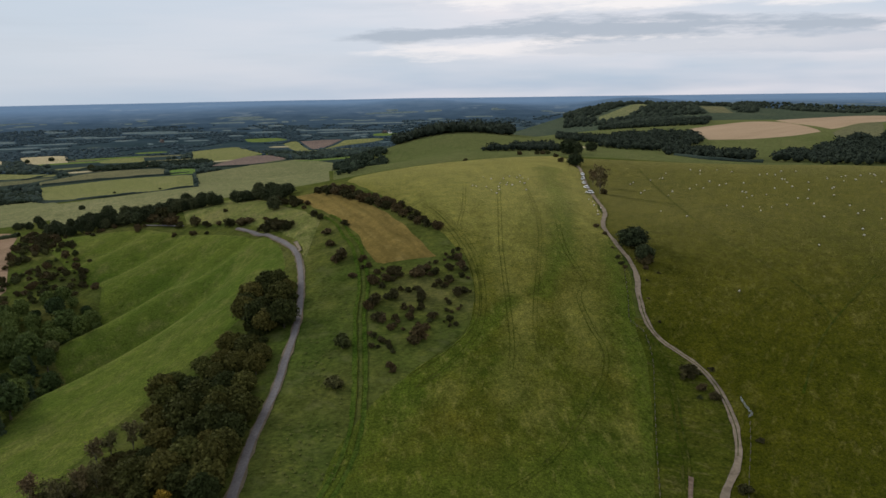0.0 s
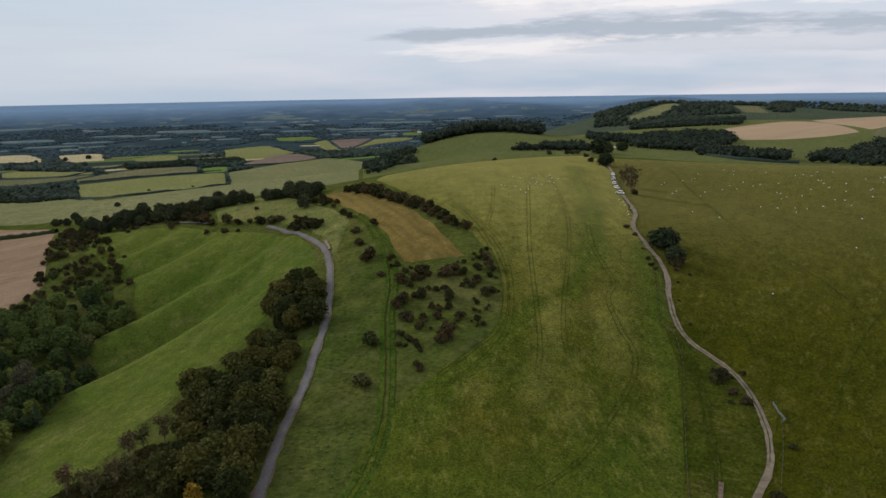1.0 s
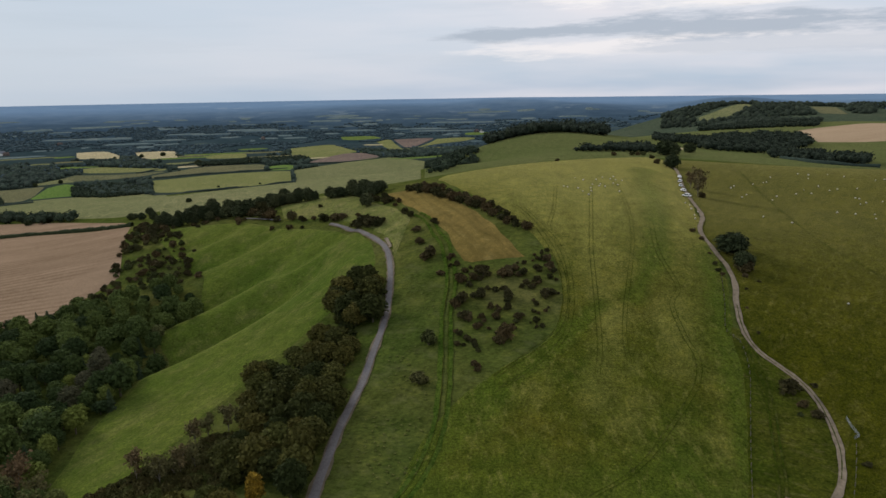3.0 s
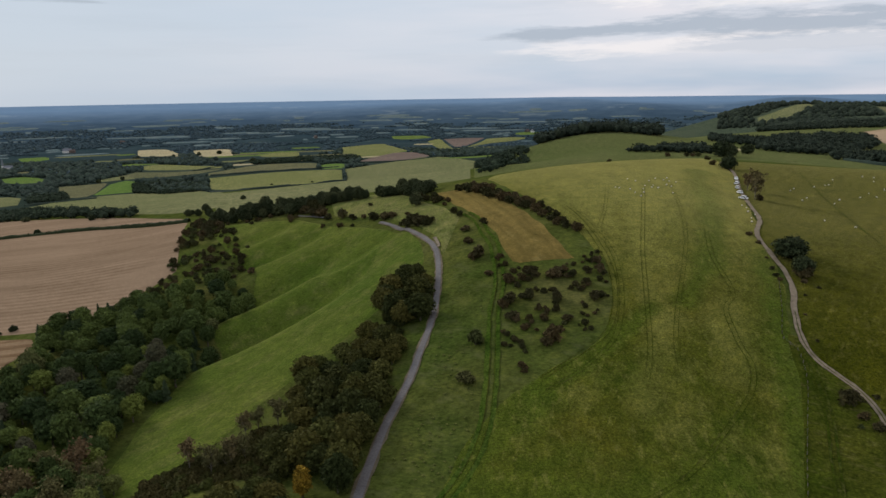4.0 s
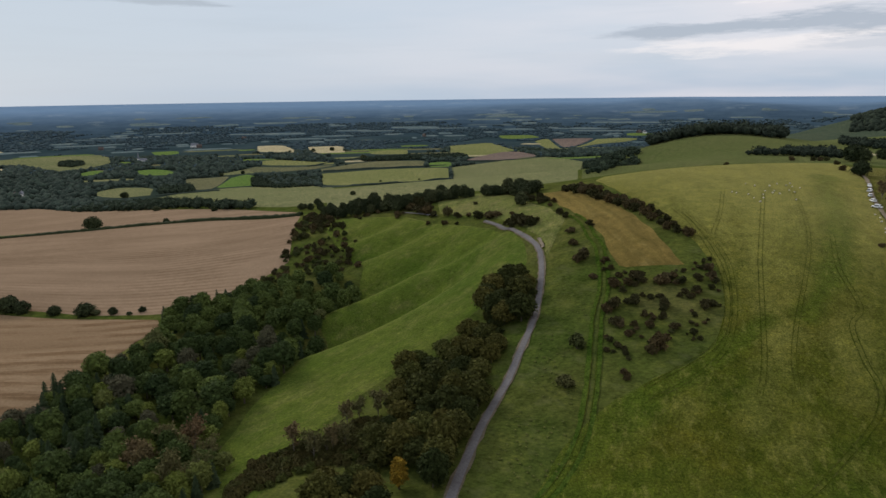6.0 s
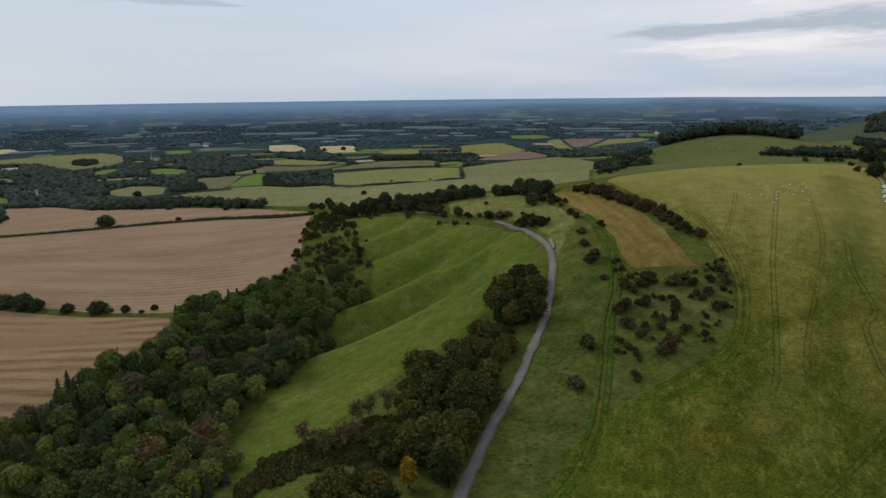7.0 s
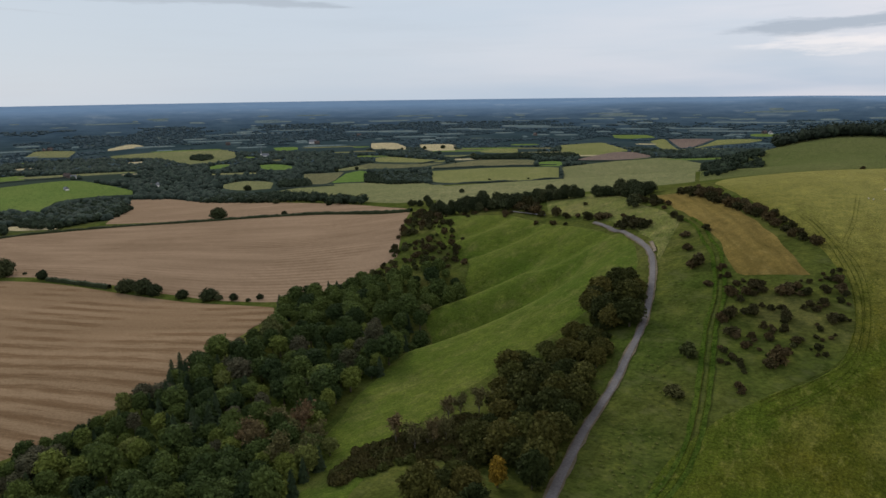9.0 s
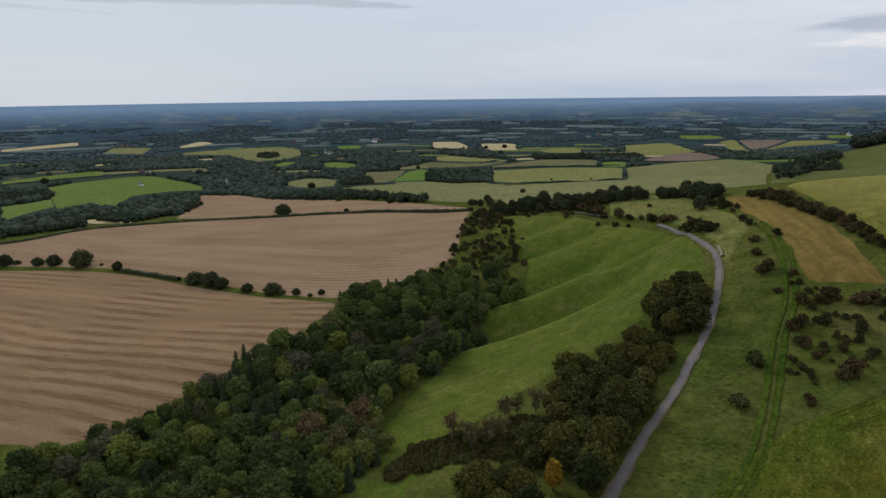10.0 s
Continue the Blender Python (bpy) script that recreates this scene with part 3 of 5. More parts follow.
def broadleaf(name, seed, leaf, bark=BARK, tall=11.0, wide=5.0, lobes=34, leaves=2300, size=0.62, foot=0.14, label="", category="tree"):
    """A tree of unit girth: tapered trunk with limbs, and a crown of many clumps. Its parts are made once."""
    rng = np.random.default_rng(seed)
    root = new(name)
    tagged(root, label, category)
    pieces = [limb((0, 0, -1.2), (0.1, 0, tall * 0.45), tall * 0.034, tall * 0.022), limb((0.1, 0, tall * 0.45), (0, 0.2, tall * 0.8), tall * 0.022, tall * 0.006)]
    low, top = tall * foot, tall * 0.97
    mid, half = (low + top) / 2, (top - low) / 2
    centres, radii = [], []
    for i in range(lobes):
        a, u = i * 2.399 + rng.uniform(-0.3, 0.3), 1 - 1.75 * (i + 0.5) / lobes
        rr = wide * 0.74 * math.sqrt(max(0.05, 1 - u * u)) * rng.uniform(0.78, 1.14)
        centres.append((math.cos(a) * rr, math.sin(a) * rr, mid + half * 0.80 * u * rng.uniform(0.82, 1.1)))
        radii.append(wide * rng.uniform(0.17, 0.30))
        if i % 7 == 0:
            pieces.append(limb((0, 0, tall * 0.3), centres[-1], tall * 0.012, tall * 0.004, 5))
    for u, r in ((-0.35, 0.62), (0.05, 0.74), (0.42, 0.55)):
        centres.append((rng.uniform(-0.4, 0.4), rng.uniform(-0.4, 0.4), mid + half * u))
        radii.append(min(wide * r, half * 1.0))
    v, f = wood(pieces)
    mesh_object("trunk", v, f, bark, root)
    v, f = leafy(rng, centres, radii, leaves, size)
    mesh_object("crown", v, f, leaf, root)
    return root


def bush(name, seed, leaf, label, wide=2.4, tall=3.0, lobes=10, leaves=600, size=0.48):
    rng = np.random.default_rng(seed)
    root = new(name)
    tagged(root, label, "bush")
    centres, radii = [], []
    for i in range(lobes):
        a, u = i * 2.399 + rng.uniform(-0.5, 0.5), (i + 0.5) / lobes
        rr = wide * 0.62 * math.sqrt(u) * rng.uniform(0.7, 1.1)
        centres.append((math.cos(a) * rr, math.sin(a) * rr, tall * rng.uniform(0.22, 0.72) * (1.15 - 0.5 * rr / wide)))
        radii.append(wide * rng.uniform(0.20, 0.42))
    v, f = wood([limb((0, 0, -0.6), (c[0] * 0.6, c[1] * 0.6, c[2]), 0.09, 0.04, 5) for c in centres[::2]])
    mesh_object("stem", v, f, BARK, root)
    v, f = leafy(rng, centres, radii, leaves, size, 0.9)
    mesh_object("foliage", v, f, leaf, root)
    return root


def fir(name, seed, label, tall=10.5):
    rng = np.random.default_rng(seed)
    root = new(name)
    tagged(root, label, "tree")
    v, f = limb((0, 0, -1), (0, 0, tall * 0.97), 0.22, 0.02)
    mesh_object("trunk", v, f, BARK, root)
    verts, faces, n = [], [], 0
    for k in range(20):
        z = tall * (0.10 + 0.86 * k / 20)
        r = ((tall - z) ** 0.8) * 0.44 + 0.3
        m = 10 if k < 12 else 7
        for i in range(m):
            a = (i + 0.5 * (k % 2)) * 2 * math.pi / m + rng.uniform(-0.3, 0.3)
            q, lift_up = r * rng.uniform(0.6, 1.2), rng.uniform(-0.25, 0.25)
            d, s = np.array([math.cos(a), math.sin(a), 0]), np.array([-math.sin(a), math.cos(a), 0])
            for fold in (-1, 1):
                verts += [d * 0.05 + [0, 0, z + 0.4 + lift_up], d * q * 0.7 + s * fold * q * 0.30 + [0, 0, z - 0.34 * q + lift_up], d * q + [0, 0, z - 0.40 * q + lift_up]]
                faces.append([n, n + 1, n + 2])
                n += 3
    mesh_object("crown", np.array(verts), faces, FIR_LEAF, root)
    return root


def thin_tree(name, seed, label, tall=9.0, bark=None, leaf=None, leaves=900, spread=0.22):
    """A slender, half-bare tree: forked stems with a light veil of leaves."""
    rng = np.random.default_rng(seed)
    root = new(name)
    tagged(root, label, "tree")
    pieces, tips = [limb((0, 0, -0.8), (0, 0, tall * 0.4), 0.16, 0.11)], []
    for i in range(9):
        a, u = i * 2.4, 0.25 + 0.5 * i / 9
        tip = np.array([math.cos(a) * tall * spread * rng.uniform(0.5, 1.0), math.sin(a) * tall * spread * rng.uniform(0.5, 1.0), tall * rng.uniform(0.35, 1.0)])
        pieces.append(limb((0, 0, tall * u * 0.45), tip, 0.07, 0.02, 5))
        for j in range(3):
            end = tip + rng.normal(size=3) * [0.7, 0.7, 0.4] * tall * 0.12
            pieces.append(limb((0.45 * tip + [0, 0, tall * 0.18]) + (tip * 0.15), end, 0.03, 0.012, 4))
            tips.append(end)
        tips.append(tip)
    v, f = wood(pieces)
    mesh_object("trunk", v, f, bark or PALE_BARK, root)
    t = np.array(tips)[rng.integers(0, len(tips), leaves)] + rng.normal(size=(leaves, 3)) * tall * 0.06
    a, b = rng.normal(size=(2, leaves, 3)) * 0.19
    mesh_object("crown", np.stack([t - a, t - b, t + a, t + b], 1).reshape(-1, 3), np.arange(leaves * 4).reshape(-1, 4), leaf or THIN_LEAF, root)
    return root


def finish(models):
    """A model that was given no spot of its own is taken away."""
    for root in models:
        for o in (*root.children_recursive, root):
            bpy.data.objects.remove(o)


def plant_all(models, spots, group, seed, wide, tall_vary=0.2, label=""):
    """Copies the models to every spot, then takes the models away."""
    rng = np.random.default_rng(seed)
    for x, y, w in spots:
        s = w / wide
        m = Matrix.Translation((x, y, at(x, y))) @ pose(0, 0, 0, 0, 0, rng.uniform(0, 360)) @ Matrix.Diagonal((s * rng.uniform(0.9, 1.1), s * rng.uniform(0.9, 1.1), s * rng.uniform(1 - tall_vary, 1 + tall_vary), 1))
        tagged(copy_thing(models[int(rng.integers(len(models)))], m), label, group=group)
    finish(models)


def join_trees(name, models, spots, wide, leaf, label, seed=77):
    """Trees past counting: crowns and trunks of the models, joined into one object."""
    rng = np.random.default_rng(seed)
    verts, faces, n = [], [], 0
    shapes = [(np.array([v.co for v in o.data.vertices]), [list(p.vertices) for p in o.data.polygons]) for m in models for o in m.children if o.name.startswith("crown")]
    for x, y, w in spots:
        v, f = shapes[int(rng.integers(len(shapes)))]
        a, s = rng.uniform(0, 6.28), w / wide
        v = np.column_stack([v[:, 0] * math.cos(a) - v[:, 1] * math.sin(a), v[:, 0] * math.sin(a) + v[:, 1] * math.cos(a), v[:, 2]]) * s + (x, y, at(x, y))
        verts.append(v)
        faces += [[i + n for i in q] for q in f]
        n += len(v)
    if verts:
        tagged(mesh_object(name, np.vstack(verts), faces, leaf), label, "woodland", kind="stuff")


def hedge(name, points, width, tall, leaf, label, seed=1, step=1.0, density=5):
    """A clipped hedge along a line: an uneven core and leaf sprays over it."""
    rng = np.random.default_rng(seed)
    line = smooth_line(points, step)
    n = len(line)
    root = new(name)
    x0, y0 = line[n // 2]
    root.location = (x0, y0, at(x0, y0))
    tagged(root, label, "hedge")
    d = np.gradient(line, axis=0)
    d /= np.hypot(*d.T)[:, None]
    side = np.stack([d[:, 1], -d[:, 0]], 1)
    prof = np.array([(-0.5, -0.2), (-0.52, 0.45), (-0.38, 0.9), (0, 1.0), (0.38, 0.9), (0.52, 0.45), (0.5, -0.2)])
    hgt = tall * (1 + 0.22 * np.interp(np.arange(n), np.arange(0, n + 6, 5), rng.uniform(-1, 1, len(np.arange(0, n + 6, 5)))))
    z = height(line[:, 0], line[:, 1])
    v = np.stack([np.column_stack([line + side * (px * width * (1 + rng.uniform(-0.15, 0.15, (n, 1)))), z + pz * hgt]) for px, pz in prof], 1)
    v = v - np.array(root.location)
    mesh_object("core", v, grid_faces(n, len(prof)), leaf, root)
    m = n * density
    i, u = rng.integers(0, n, m), rng.uniform(-0.55, 0.55, m)
    p = np.column_stack([line[i] + side[i] * (u * width)[:, None], z[i] + hgt[i] * np.sqrt(np.clip(1.1 - (1.7 * u) ** 2, 0, 1)) * rng.uniform(0.7, 1.12, m)]) - np.array(root.location)
    a, b = rng.normal(size=(2, m, 3)) * 0.22 * math.sqrt(tall / 2)
    mesh_object("leaf_sprays", np.stack([p - a, p - b, p + a, p + b], 1).reshape(-1, 3), np.arange(m * 4).reshape(-1, 4), leaf, root)
    return root


def clumps(name, xy, size, leaf, label, seed, category="woodland", tall=0.9, level=0):
    """Distant trees that nobody could count: one lump of canopy for each, joined."""
    rng = np.random.default_rng(seed)
    v0, f0 = ICO[level]
    n = len(xy)
    s = size * rng.uniform(0.6, 1.3, n)
    z = height(xy[:, 0], xy[:, 1])
    turn = rng.uniform(0, 6.28, n)
    c, q = np.cos(turn), np.sin(turn)
    w = v0[None] * (1 + rng.uniform(-0.22, 0.22, (n, len(v0), 1)))
    x = (w[..., 0] * c[:, None] - w[..., 1] * q[:, None]) * s[:, None] + xy[:, :1]
    y = (w[..., 0] * q[:, None] + w[..., 1] * c[:, None]) * s[:, None] + xy[:, 1:]
    zz = w[..., 2] * s[:, None] * tall + (z + s * tall * 0.55)[:, None]
    faces = (f0[None] + (np.arange(n) * len(v0))[:, None, None]).reshape(-1, 3)
    return tagged(mesh_object(name, np.stack([x, y, zz], -1), faces, leaf, smooth=True), label, category, kind="stuff")


def small_tree_shapes(seed, count=6):
    """A few light tree crowns of unit size for woods beyond counting: lumps and leaf sprays, all triangles."""
    rng = np.random.default_rng(seed)
    shapes = []
    for _ in range(count):
        v0, f0 = ICO[0]
        verts, faces, n = [], [], 0
        for i in range(5):
            a, u = i * 2.399, rng.uniform(-0.3, 0.75)
            rr = 0.62 * math.sqrt(max(0.1, 1 - u * u)) * (i > 0)
            r = rng.uniform(0.30, 0.46) if i else 0.72
            verts.append(v0 * (1 + rng.uniform(-0.2, 0.2, (len(v0), 1))) * r + (math.cos(a) * rr, math.sin(a) * rr, 0.75 + 0.62 * u * (i > 0)))
            faces.append(f0 + n)
            n += len(v0)
        m = 40
        d = rng.normal(size=(m, 3))
        d[:, 2] = np.abs(d[:, 2]) - 0.25
        d /= np.linalg.norm(d, axis=1)[:, None]
        p = d * rng.uniform(0.86, 1.08, (m, 1)) * (1, 1, 0.85) + (0, 0, 0.78)
        tri = p[:, None] + rng.normal(size=(m, 3, 3)) * 0.15
        verts.append(tri.reshape(-1, 3))
        faces.append(np.arange(m * 3).reshape(-1, 3) + n)
        shapes.append((np.vstack(verts), np.vstack(faces)))
    return shapes


def woods(name, xy, size, leaf, label, seed, tall=1.0, category="woodland"):
    """Woods past counting, joined: light crowns of many sizes over the given plan points."""
    rng = np.random.default_rng(seed)
    shapes = small_tree_shapes(seed)
    verts, faces, n = [], [], 0
    z = height(xy[:, 0], xy[:, 1])
    for (x, y), h in zip(xy, z):
        v, f = shapes[int(rng.integers(len(shapes)))]
        a, s = rng.uniform(0, 6.28), size * rng.uniform(0.65, 1.3)
        c, q = math.cos(a) * s, math.sin(a) * s
        verts.append(np.column_stack([v[:, 0] * c - v[:, 1] * q + x, v[:, 0] * q + v[:, 1] * c + y, v[:, 2] * s * tall + h]))
        faces.append(f + n)
        n += len(v)
    return tagged(mesh_object(name, np.vstack(verts), np.vstack(faces), leaf), label, category, kind="stuff")


# ---- the ground, one sheet to the horizon ----
def make_ground():
    radii = [0.0, 12.0]
    while radii[-1] < 4960:
        radii.append(radii[-1] + max(2.6, radii[-1] * 0.0125))
    r = np.array(radii)
    a = np.radians(np.r_[np.arange(-180, -60, 3.0), np.arange(-60, 92, 0.5), np.arange(92, 181, 3.0)])
    x, y = r[:, None] * np.sin(-a)[None], r[:, None] * np.cos(a)[None]
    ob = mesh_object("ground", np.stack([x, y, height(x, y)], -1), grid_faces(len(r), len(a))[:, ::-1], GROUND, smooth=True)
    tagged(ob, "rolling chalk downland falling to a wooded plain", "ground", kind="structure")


make_ground()

# ---- pastures and fields ----
field("pasture", [[(-38, 120), (-34, 145), (-31, 165), (-26, 181), (-13, 199), (1, 211), (8, 223), (10, 240), (9, 260), (4, 277), (-2, 292), (-15, 321), (-33, 358), (-50, 398), (-60, 428), (-58, 446)], [(44, 118), (49, 138), (56, 165), (61, 184), (65, 204), (66, 222), (69, 241), (72, 262), (72.5, 295), (75, 315), (80, 364), (86, 415), (87, 450), (86, 486), (84, 500)]], GRASS_MAIN, "broad grazed green pasture on the hill spur", cell=4.0, rough=0.8)
field("pasture", [[(54, 125), (63, 146), (71, 159), (77.5, 172), (79.5, 181), (79.7, 192), (77.5, 201), (73.5, 208), (69, 216), (67.6, 226), (69, 239), (71.5, 254), (71.6, 267), (70, 283), (69.8, 301), (75, 324), (77, 356), (81, 392), (85, 432), (86, 480)], [(145, 119), (163, 137), (177, 151), (194, 168), (208, 182), (218, 193), (236, 211), (256, 231), (294, 268), (360, 331), (469, 434), (519, 482)]], GRASS_RIGHT, "open olive-green down grazed by sheep", cell=5.0, rough=0.8)
field("pasture", [[(-137, 103), (-144, 129), (-142, 153), (-149, 183), (-155, 208), (-160, 268), (-171, 284), (-172, 333), (-199, 363), (-235, 403), (-244, 427)], [(-85, 118), (-107, 137), (-113, 170), (-112, 190), (-107, 210), (-93, 236), (-81, 259), (-67, 283), (-74, 319), (-100, 357), (-181, 412)]], GRASS_COOMBE, "smooth green pasture in the steep coombe", cell=4.0, rough=0.8, k=0.8)
field("meadow", [[(-172, 450), (-157, 461), (-134, 459), (-111, 428), (-93, 396), (-76, 372), (-60, 341)], [(-152, 404), (-130, 392), (-108, 375), (-90, 353), (-75, 332), (-66, 313), (-60, 295)]], GRASS_ROUGH, "pale rough grass between the lane and the rim", cell=4.0, k=0.9, rough=1.2)
field("meadow", [[(61, 230), (62, 218), (61, 204), (57, 188), (53, 169), (47, 149), (42, 128)], [(72, 226), (77, 210), (83, 193), (83, 181), (81, 171), (75, 157), (64, 138)]], GRASS_STRIP, "dark rank grass between fence and chalk track", cell=3.0, k=0.9, rough=0.6)
field("meadow", [[(-93, 413), (-67, 363), (-50, 331), (-40, 306), (-33, 283), (-28, 270)], [(-63, 403), (-39, 355), (-22, 320), (-12, 297), (-6, 282), (0, 268)]], TAN_GRASS, "dry tan meadow strip beside hawthorn scrub", cell=4.0, k=1.5, rough=0.7)
field("stubble_field", [[(-1059, 163), (-775, 226), (-629, 260), (-569, 277), (-503, 286), (-409, 284), (-345, 284), (-305, 285), (-266, 283)], [(-381, 44), (-337, 86), (-292, 110), (-265, 119), (-255, 137), (-249, 159), (-244, 185), (-247, 221), (-260, 275)]], STUBBLE, "harvested stubble with curving pale and brown rows", cell=7.0, rough=0.8)
field("stubble_field", [[(-979, 191), (-961, 284), (-774, 323), (-777, 415), (-680, 495), (-482, 520), (-409, 520), (-305, 493)], [(-960, 187), (-793, 232), (-647, 268), (-515, 293), (-363, 290), (-273, 291), (-247, 312), (-230, 356)]], STUBBLE_FINE, "large pale brown stubble field below the down", cell=7.0, rough=0.8)
field("stubble_field", [[(-1109, 819), (-1015, 841), (-814, 751), (-543, 625), (-398, 560), (-329, 525)], [(-753, 516), (-659, 519), (-579, 525), (-455, 523), (-372, 525), (-323, 515)]], STUBBLE_FINE, "pale stubble strip behind a clipped hedge", cell=9.0, rough=0.8)
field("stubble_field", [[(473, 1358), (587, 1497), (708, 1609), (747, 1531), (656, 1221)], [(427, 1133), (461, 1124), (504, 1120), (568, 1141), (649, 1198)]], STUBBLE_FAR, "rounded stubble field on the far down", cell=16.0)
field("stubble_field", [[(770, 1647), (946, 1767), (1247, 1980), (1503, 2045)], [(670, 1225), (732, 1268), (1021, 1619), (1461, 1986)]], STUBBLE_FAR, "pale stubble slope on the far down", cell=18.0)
field("hillside", [[(119, 1696), (295, 1674), (550, 1693), (798, 1636), (1076, 1481), (1316, 1271)], [(140, 1995), (434, 2462), (896, 2758), (1271, 2607), (1705, 2346), (2086, 2015)]], GRASS_HAZY, "green hills beyond the stubble fields, muted by painted haze", cell=24.0, k=0.8)
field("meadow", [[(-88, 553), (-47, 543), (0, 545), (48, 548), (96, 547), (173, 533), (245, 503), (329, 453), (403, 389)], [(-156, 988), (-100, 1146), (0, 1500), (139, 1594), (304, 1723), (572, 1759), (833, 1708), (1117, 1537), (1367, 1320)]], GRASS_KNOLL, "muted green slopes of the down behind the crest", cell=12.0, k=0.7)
FIELD_WORDS = {"leaf": "fresh green field between dark hedges", "bright": "bright green grass field in the plain", "olive": "pale olive pasture in the plain", "lime": "yellow-green field in the plain",
               "fallow": "dull brown-green fallow field in the plain", "straw": "straw-coloured field among dark woods", "plough": "purple-brown ploughed field in the plain", "distant": "field far out on the plain, paled by painted haze"}
field("pasture", [[(-81, 514), (-117, 507), (-164, 504), (-220, 493), (-280, 485)], [(-156, 988), (-236, 1023), (-309, 951), (-366, 822), (-380, 658)]], FIELD["olive"], "olive pasture falling away below the rim", cell=14.0)
PLAIN_FIELDS = []


def plain_field(colour, a, b):
    field("field", (a, b), FIELD[colour], FIELD_WORDS[colour], cell=22.0)
    PLAIN_FIELDS.append((colour, a, b))


plain_field('leaf', [(-1489, 722), (-1520, 825), (-1501, 958), (-1349, 941), (-1201, 899)], [(-1141, 567), (-1177, 634), (-1104, 647), (-1208, 743), (-1205, 820), (-1165, 871)])
plain_field('leaf', [(-1278, 543), (-1280, 590), (-1305, 644)], [(-1057, 446), (-1139, 523), (-1189, 592)])
plain_field('leaf', [(-1700, 731), (-1722, 868), (-1711, 984)], [(-1590, 682), (-1609, 778), (-1589, 912)])
plain_field('straw', [(-2632, 1147), (-2652, 1270), (-2675, 1450)], [(-2555, 1112), (-2557, 1224), (-2559, 1386)])
plain_field('olive', [(-2330, 1369), (-2362, 1421), (-2255, 1484)], [(-2193, 1258), (-2142, 1285), (-2061, 1324)])
plain_field('straw', [(-2209, 1562), (-2298, 1706), (-2261, 1730)], [(-2150, 1520), (-2160, 1614), (-2165, 1686)])
plain_field('olive', [(-1967, 1393), (-1940, 1550), (-1802, 1716), (-1619, 1589)], [(-1880, 1350), (-1766, 1410), (-1528, 1324), (-1503, 1375), (-1564, 1534)])
plain_field('bright', [(-1429, 1295), (-1453, 1349), (-1434, 1378)], [(-1386, 1257), (-1376, 1277), (-1389, 1334)])
plain_field('olive', [(-1122, 1054), (-1133, 1125), (-1062, 1151)], [(-1080, 1006), (-995, 986), (-967, 1038)])
plain_field('fallow', [(-1116, 1301), (-1070, 1366), (-1059, 1401)], [(-987, 1149), (-937, 1155), (-965, 1230)])
plain_field('bright', [(-1034, 1363), (-1033, 1435), (-929, 1346)], [(-943, 1182), (-901, 1251), (-860, 1279)])
plain_field('olive', [(-886, 899), (-934, 1087), (-915, 1207), (-836, 1266), (-737, 1267), (-334, 650)], [(-691, 747), (-541, 644), (-461, 607), (-395, 576), (-349, 567), (-316, 592)])
plain_field('straw', [(-1500, 2139), (-1413, 2179), (-1250, 1997)], [(-1351, 1927), (-1278, 1936), (-1215, 1941)])
plain_field('straw', [(-1293, 2141), (-1183, 2190), (-1072, 2004)], [(-1173, 1960), (-1082, 1912), (-1033, 1932)])
plain_field('lime', [(-1170, 1682), (-1142, 1730), (-1014, 1711), (-944, 1716)], [(-1112, 1598), (-1017, 1624), (-932, 1678)])
plain_field('fallow', [(-1111, 1569), (-1002, 1601), (-913, 1675)], [(-1096, 1434), (-991, 1501), (-934, 1576)])
plain_field('fallow', [(-920, 1580), (-857, 1751), (-712, 1799)], [(-892, 1533), (-790, 1616), (-658, 1664)])
plain_field('bright', [(-684, 1738), (-661, 1770), (-621, 1765)], [(-651, 1654), (-619, 1660), (-589, 1668)])
plain_field('lime', [(-877, 1507), (-752, 1617), (-590, 1658)], [(-762, 1309), (-653, 1310), (-518, 1459)])
plain_field('olive', [(-583, 1647), (-494, 1774), (-411, 1885), (-271, 1755), (-246, 1710)], [(-516, 1460), (-186, 673), (-126, 628), (-157, 1095)])
plain_field('lime', [(-812, 2273), (-721, 2438), (-618, 2274)], [(-683, 1916), (-578, 1910), (-544, 2153)])
plain_field('plough', [(-583, 2031), (-518, 2085), (-426, 1919)], [(-604, 1781), (-497, 1786), (-425, 1882)])
plain_field('lime', [(-995, 2012), (-957, 2077), (-892, 2106)], [(-945, 1930), (-890, 1933), (-828, 1957)])
plain_field('lime', [(-580, 2569), (-564, 2668), (-541, 2657)], [(-487, 2299), (-437, 2214), (-404, 2205)])
plain_field('plough', [(-539, 2679), (-445, 2717), (-382, 2724)], [(-433, 2341), (-408, 2357), (-391, 2662)])
plain_field('lime', [(-374, 2707), (-289, 2757), (-210, 2745)], [(-394, 2308), (-342, 2513), (-259, 2644)])
plain_field('leaf', [(-779, 2773), (-682, 2811), (-624, 2784)], [(-732, 2645), (-662, 2651), (-591, 2726)])
plain_field('leaf', [(-286, 2929), (-238, 2961), (-184, 2950)], [(-278, 2852), (-228, 2847), (-178, 2875)])
plain_field('bright', [(-1346, 1393), (-1325, 1438), (-1249, 1422)], [(-1272, 1327), (-1223, 1327), (-1195, 1364)])
plain_field('bright', [(-1708, 1843), (-1687, 1879), (-1639, 1901)], [(-1615, 1757), (-1572, 1751), (-1575, 1825)])
plain_field('olive', [(-1098, 1401), (-1100, 1502), (-1060, 1497)], [(-1083, 1382), (-1052, 1436), (-1034, 1460)])
plain_field('straw', [(-933, 484), (-925, 519), (-840, 517)], [(-885, 474), (-826, 470), (-777, 482)])
